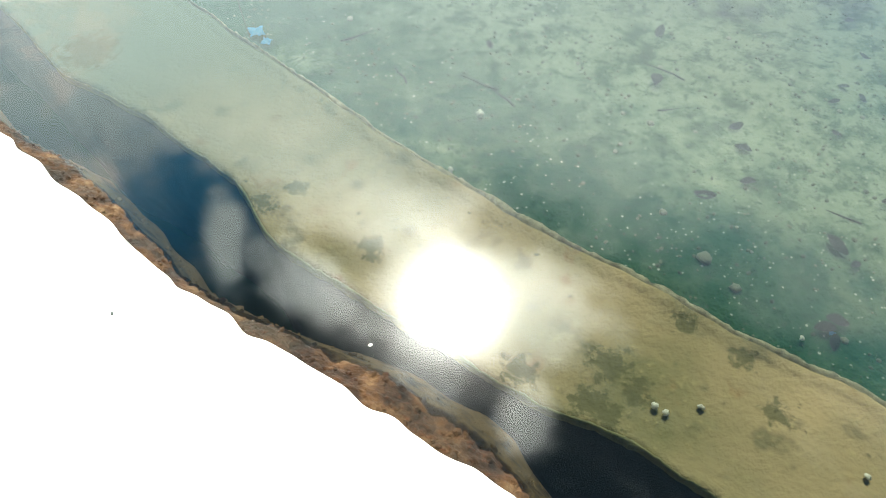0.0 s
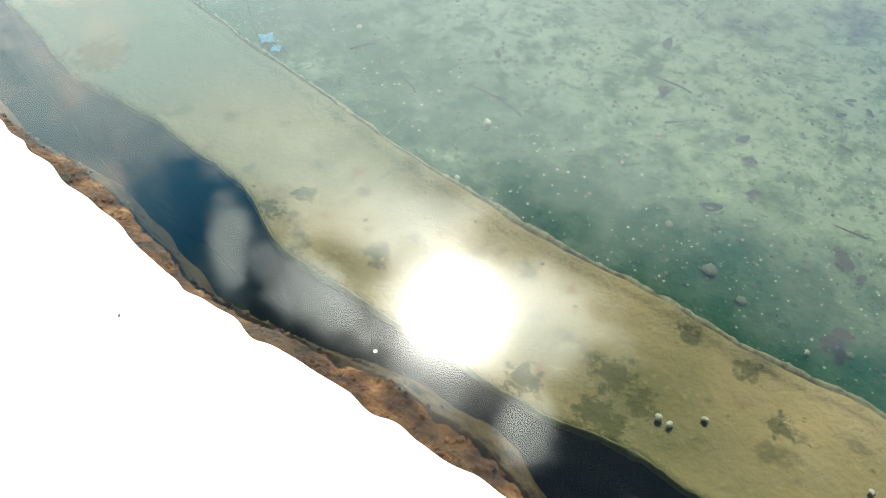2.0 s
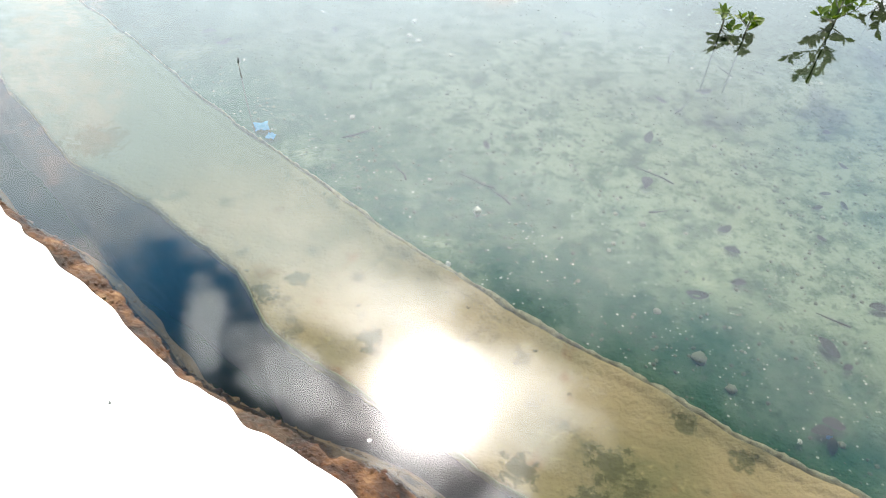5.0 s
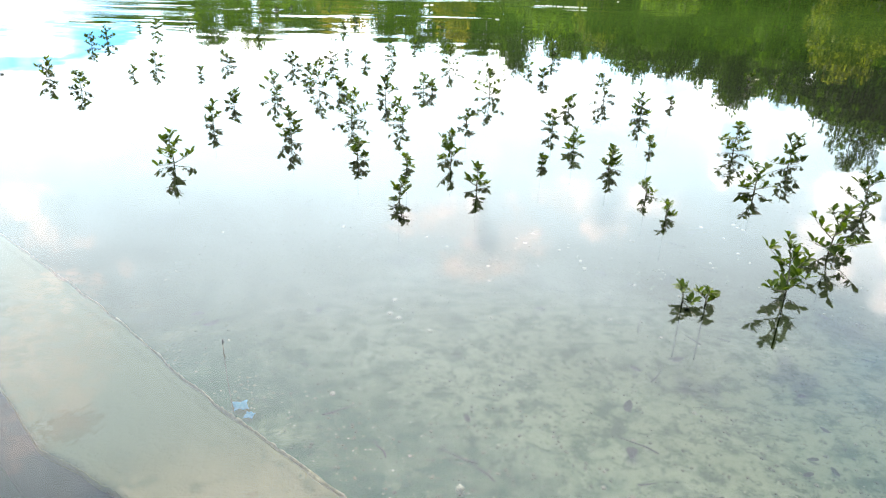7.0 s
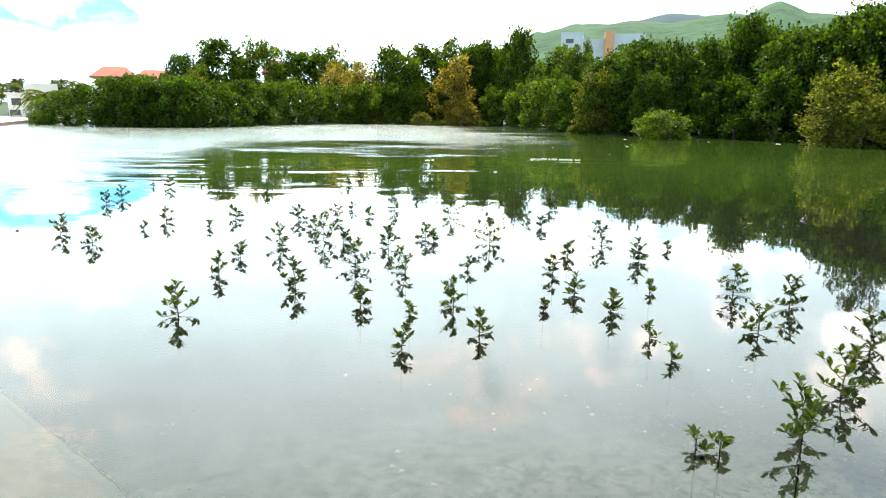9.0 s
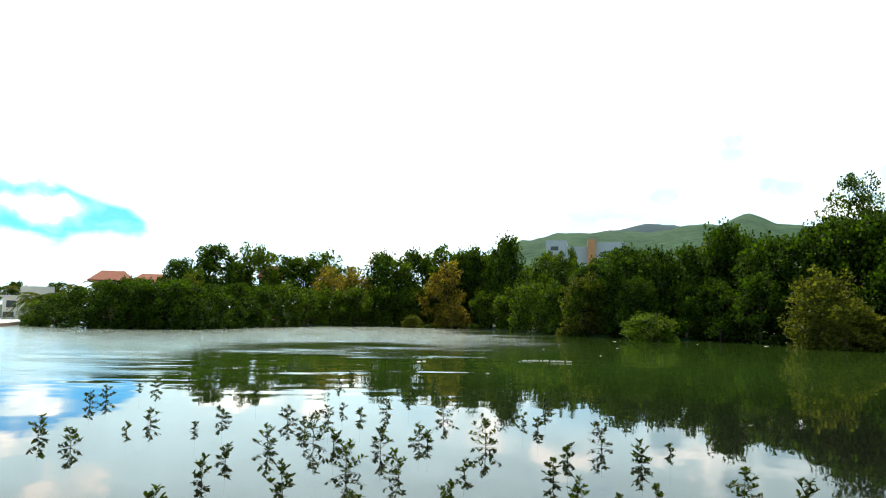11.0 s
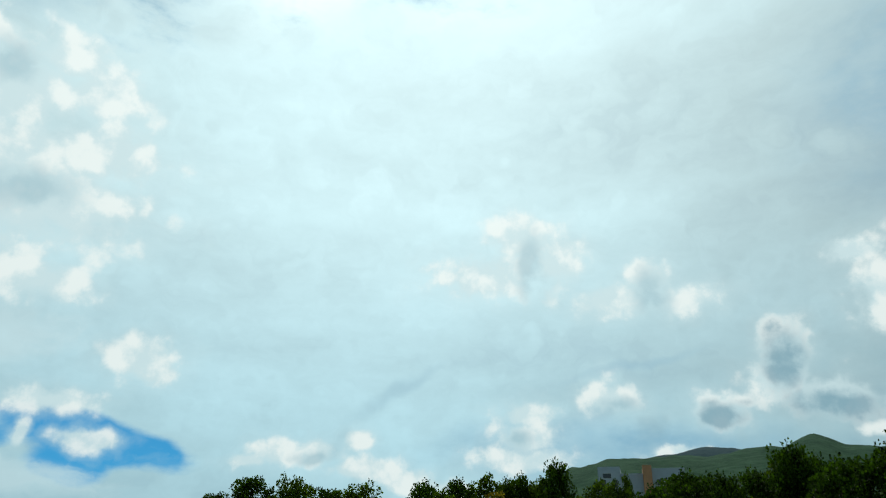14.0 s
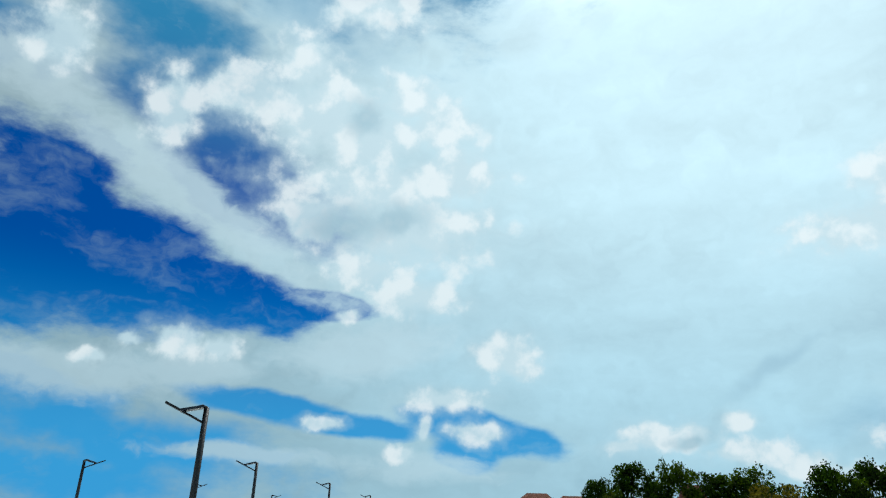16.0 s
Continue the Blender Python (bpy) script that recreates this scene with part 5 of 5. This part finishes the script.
# loose gravel
verts, faces = [], []
ico = bmesh.new()
bmesh.ops.create_icosphere(ico, subdivisions=1, radius=1.0)
ico_v, ico_f = [v.co.copy() for v in ico.verts], [[v.index for v in f.verts] for f in ico.faces]
ico.free()
count = 0
while count < 5200:
    x, y = rng.uniform(-2.0, 5.0), rng.uniform(0.6, 6.5)
    if y < 2.25 - 0.85 * x + 0.06 or rng.random() < (noise.noise(Vector((x * 1.2, y * 1.2, 3.0))) * 0.9 + 0.35):
        continue
    r, k, q = rng.uniform(0.003, 0.011), len(verts), rng.uniform(0, 6.28)
    sx_, sy_ = rng.uniform(0.8, 1.4), rng.uniform(0.7, 1.1)
    for v in ico_v:
        vx, vy = v.x * sx_ * r, v.y * sy_ * r
        verts.append((x + vx * math.cos(q) - vy * math.sin(q), y + vx * math.sin(q) + vy * math.cos(q), on_bed(x, y) + r * 0.3 + v.z * r * 0.6))
    faces += [[i + k for i in f] for f in ico_f]
    count += 1
me = bpy.data.meshes.new("gravel")
me.from_pydata(verts, [], faces)


def gravel_material():
    m, n = material("loose_gravel")
    r = n.add("ShaderNodeNewGeometry", out=8)
    c = n.ramp(r, (0.0, (0.045, 0.065, 0.045)), (0.5, (0.12, 0.14, 0.09)), (0.97, (0.18, 0.20, 0.13)), (1.0, (0.32, 0.33, 0.24)))
    c = n.mix(0.25, c, n.ramp(n.noise(at(n), 60.0, 3.0), (0.3, (0.036, 0.054, 0.036)), (0.7, (0.22, 0.25, 0.16))))
    finish(n, c, 0.8, 0, n.noise(at(n), 120.0, 3.0), 0.002, 0.2)
    return m


me.materials.append(gravel_material())
tagged(new("gravel", me), "loose mixed gravel scattered over the pond bed", "gravel", kind="stuff")

# crumpled blue plastic scraps
for x, y, k, turn in ((-0.92, 3.12, 0.075, 20), (1.53, 1.315, 0.022, 60), (-0.86, 3.05, 0.05, 80)):
    bm = bmesh.new()
    bmesh.ops.create_grid(bm, x_segments=10, y_segments=7, size=0.5)
    for v in bm.verts:
        v.co.z = 0.22 * noise.noise(v.co * 3.1 + Vector((turn, 0, 0))) + 0.12
        v.co.x *= 1 + 0.4 * noise.noise(v.co * 2.0)
    bmesh.ops.solidify(bm, geom=bm.faces[:], thickness=0.01)
    ob = solid("plastic_scrap", bm, BLUE_PLASTIC, "crumpled scrap of pale blue plastic on the bed", "litter", "plastic scraps")
    ob.matrix_basis = pose(x, y, on_bed(x, y), 0, 0, turn) @ Matrix.Scale(k, 4)

# flotsam on the surface far out
rng = random.Random(77)
for i in range(34):
    f = i / 33
    x, y = 4.4 + 1.9 * f + rng.uniform(-0.05, 0.05), 27.2 + 0.12 * math.sin(f * 5) + rng.uniform(-0.12, 0.12)
    ob = blob_patch("flotsam", 0, 0, 0, rng.uniform(0.025, 0.065), FOAM, i + 40, "pale scrap of flotsam drifting on the pond", "flotsam", "drift line on the water", 0.03)
    ob.location = (x, y, 0.001)
for i, (x, y, r) in enumerate([(0.34, 26.0, 0.10), (0.55, 26.2, 0.07), (2.41, 21.47, 0.05), (-6.12, 10.59, 0.025), (8.6, 31.0, 0.05), (11.5, 38.0, 0.07), (14.2, 47.5, 0.1), (19.0, 45.0, 0.08), (7.0, 36.0, 0.06), (-1.0, 44.0, 0.07), (22.8, 43.4, 0.16), (16.0, 50.0, 0.1)]):
    ob = blob_patch("flotsam", 0, 0, 0, r, FOAM if i != 3 else DEAD_LEAF, i + 90, "pale scrap of flotsam drifting on the pond" if i != 3 else "dark leaf drifting on the pond", "flotsam", "loose flotsam on the water", 0.02)
    ob.location = (x, y, 0.001)

# a thin stake with a dark tip
stake = thing("thin_stake", "thin dark stake standing in the shallow water", "stake", m=Matrix.Translation((-0.97, 3.08, 0)))
bm = bmesh.new()
tube(bm, [(0.02, 0.0, -0.45), (0.005, 0, -0.2), (0, 0, 0.03)], [0.002, 0.002, 0.002], 6)
part("shaft", bm, STEM, stake)
bm = bmesh.new()
tube(bm, [(0, 0, 0.028), (0.002, 0, 0.045), (0.004, 0, 0.06)], [0.004, 0.005, 0.002], 6)
part("tip", bm, DEAD_LEAF, stake, "dark bud at the tip")

# rust-brown rubble along the foot of the wall
rng = random.Random(31)
verts, faces = [], []
for i in range(900):
    f, v = rng.uniform(0.08, 0.9), rng.random() ** 1.3 * 0.75 + 0.04
    a, b = along(near_rim, f), along(foot, f)
    x, y = a.x + (b.x - a.x) * v, a.y + (b.y - a.y) * v
    r, k, q = rng.uniform(0.004, 0.016) * rng.uniform(0.4, 1.0), len(verts), rng.uniform(0, 6.28)
    z = foot_height(f, v, x, y)
    for c in ico_v:
        c = c * (1 + 0.4 * noise.noise(c * 1.3 + Vector((i, 0, 0))))
        verts.append((x + r * (c.x * math.cos(q) * 1.3 - c.y * math.sin(q)), y + r * (c.x * math.sin(q) * 1.3 + c.y * math.cos(q)), z + r * 0.6 * c.z))
    faces += [[j + k for j in t] for t in ico_f]
me = bpy.data.meshes.new("rubble")
me.from_pydata(verts, [], faces)
me.materials.append(SKIRT)
tagged(new("rubble", me), "rust-brown rubble and crumbs along the wall's foot", "rubble", kind="stuff")
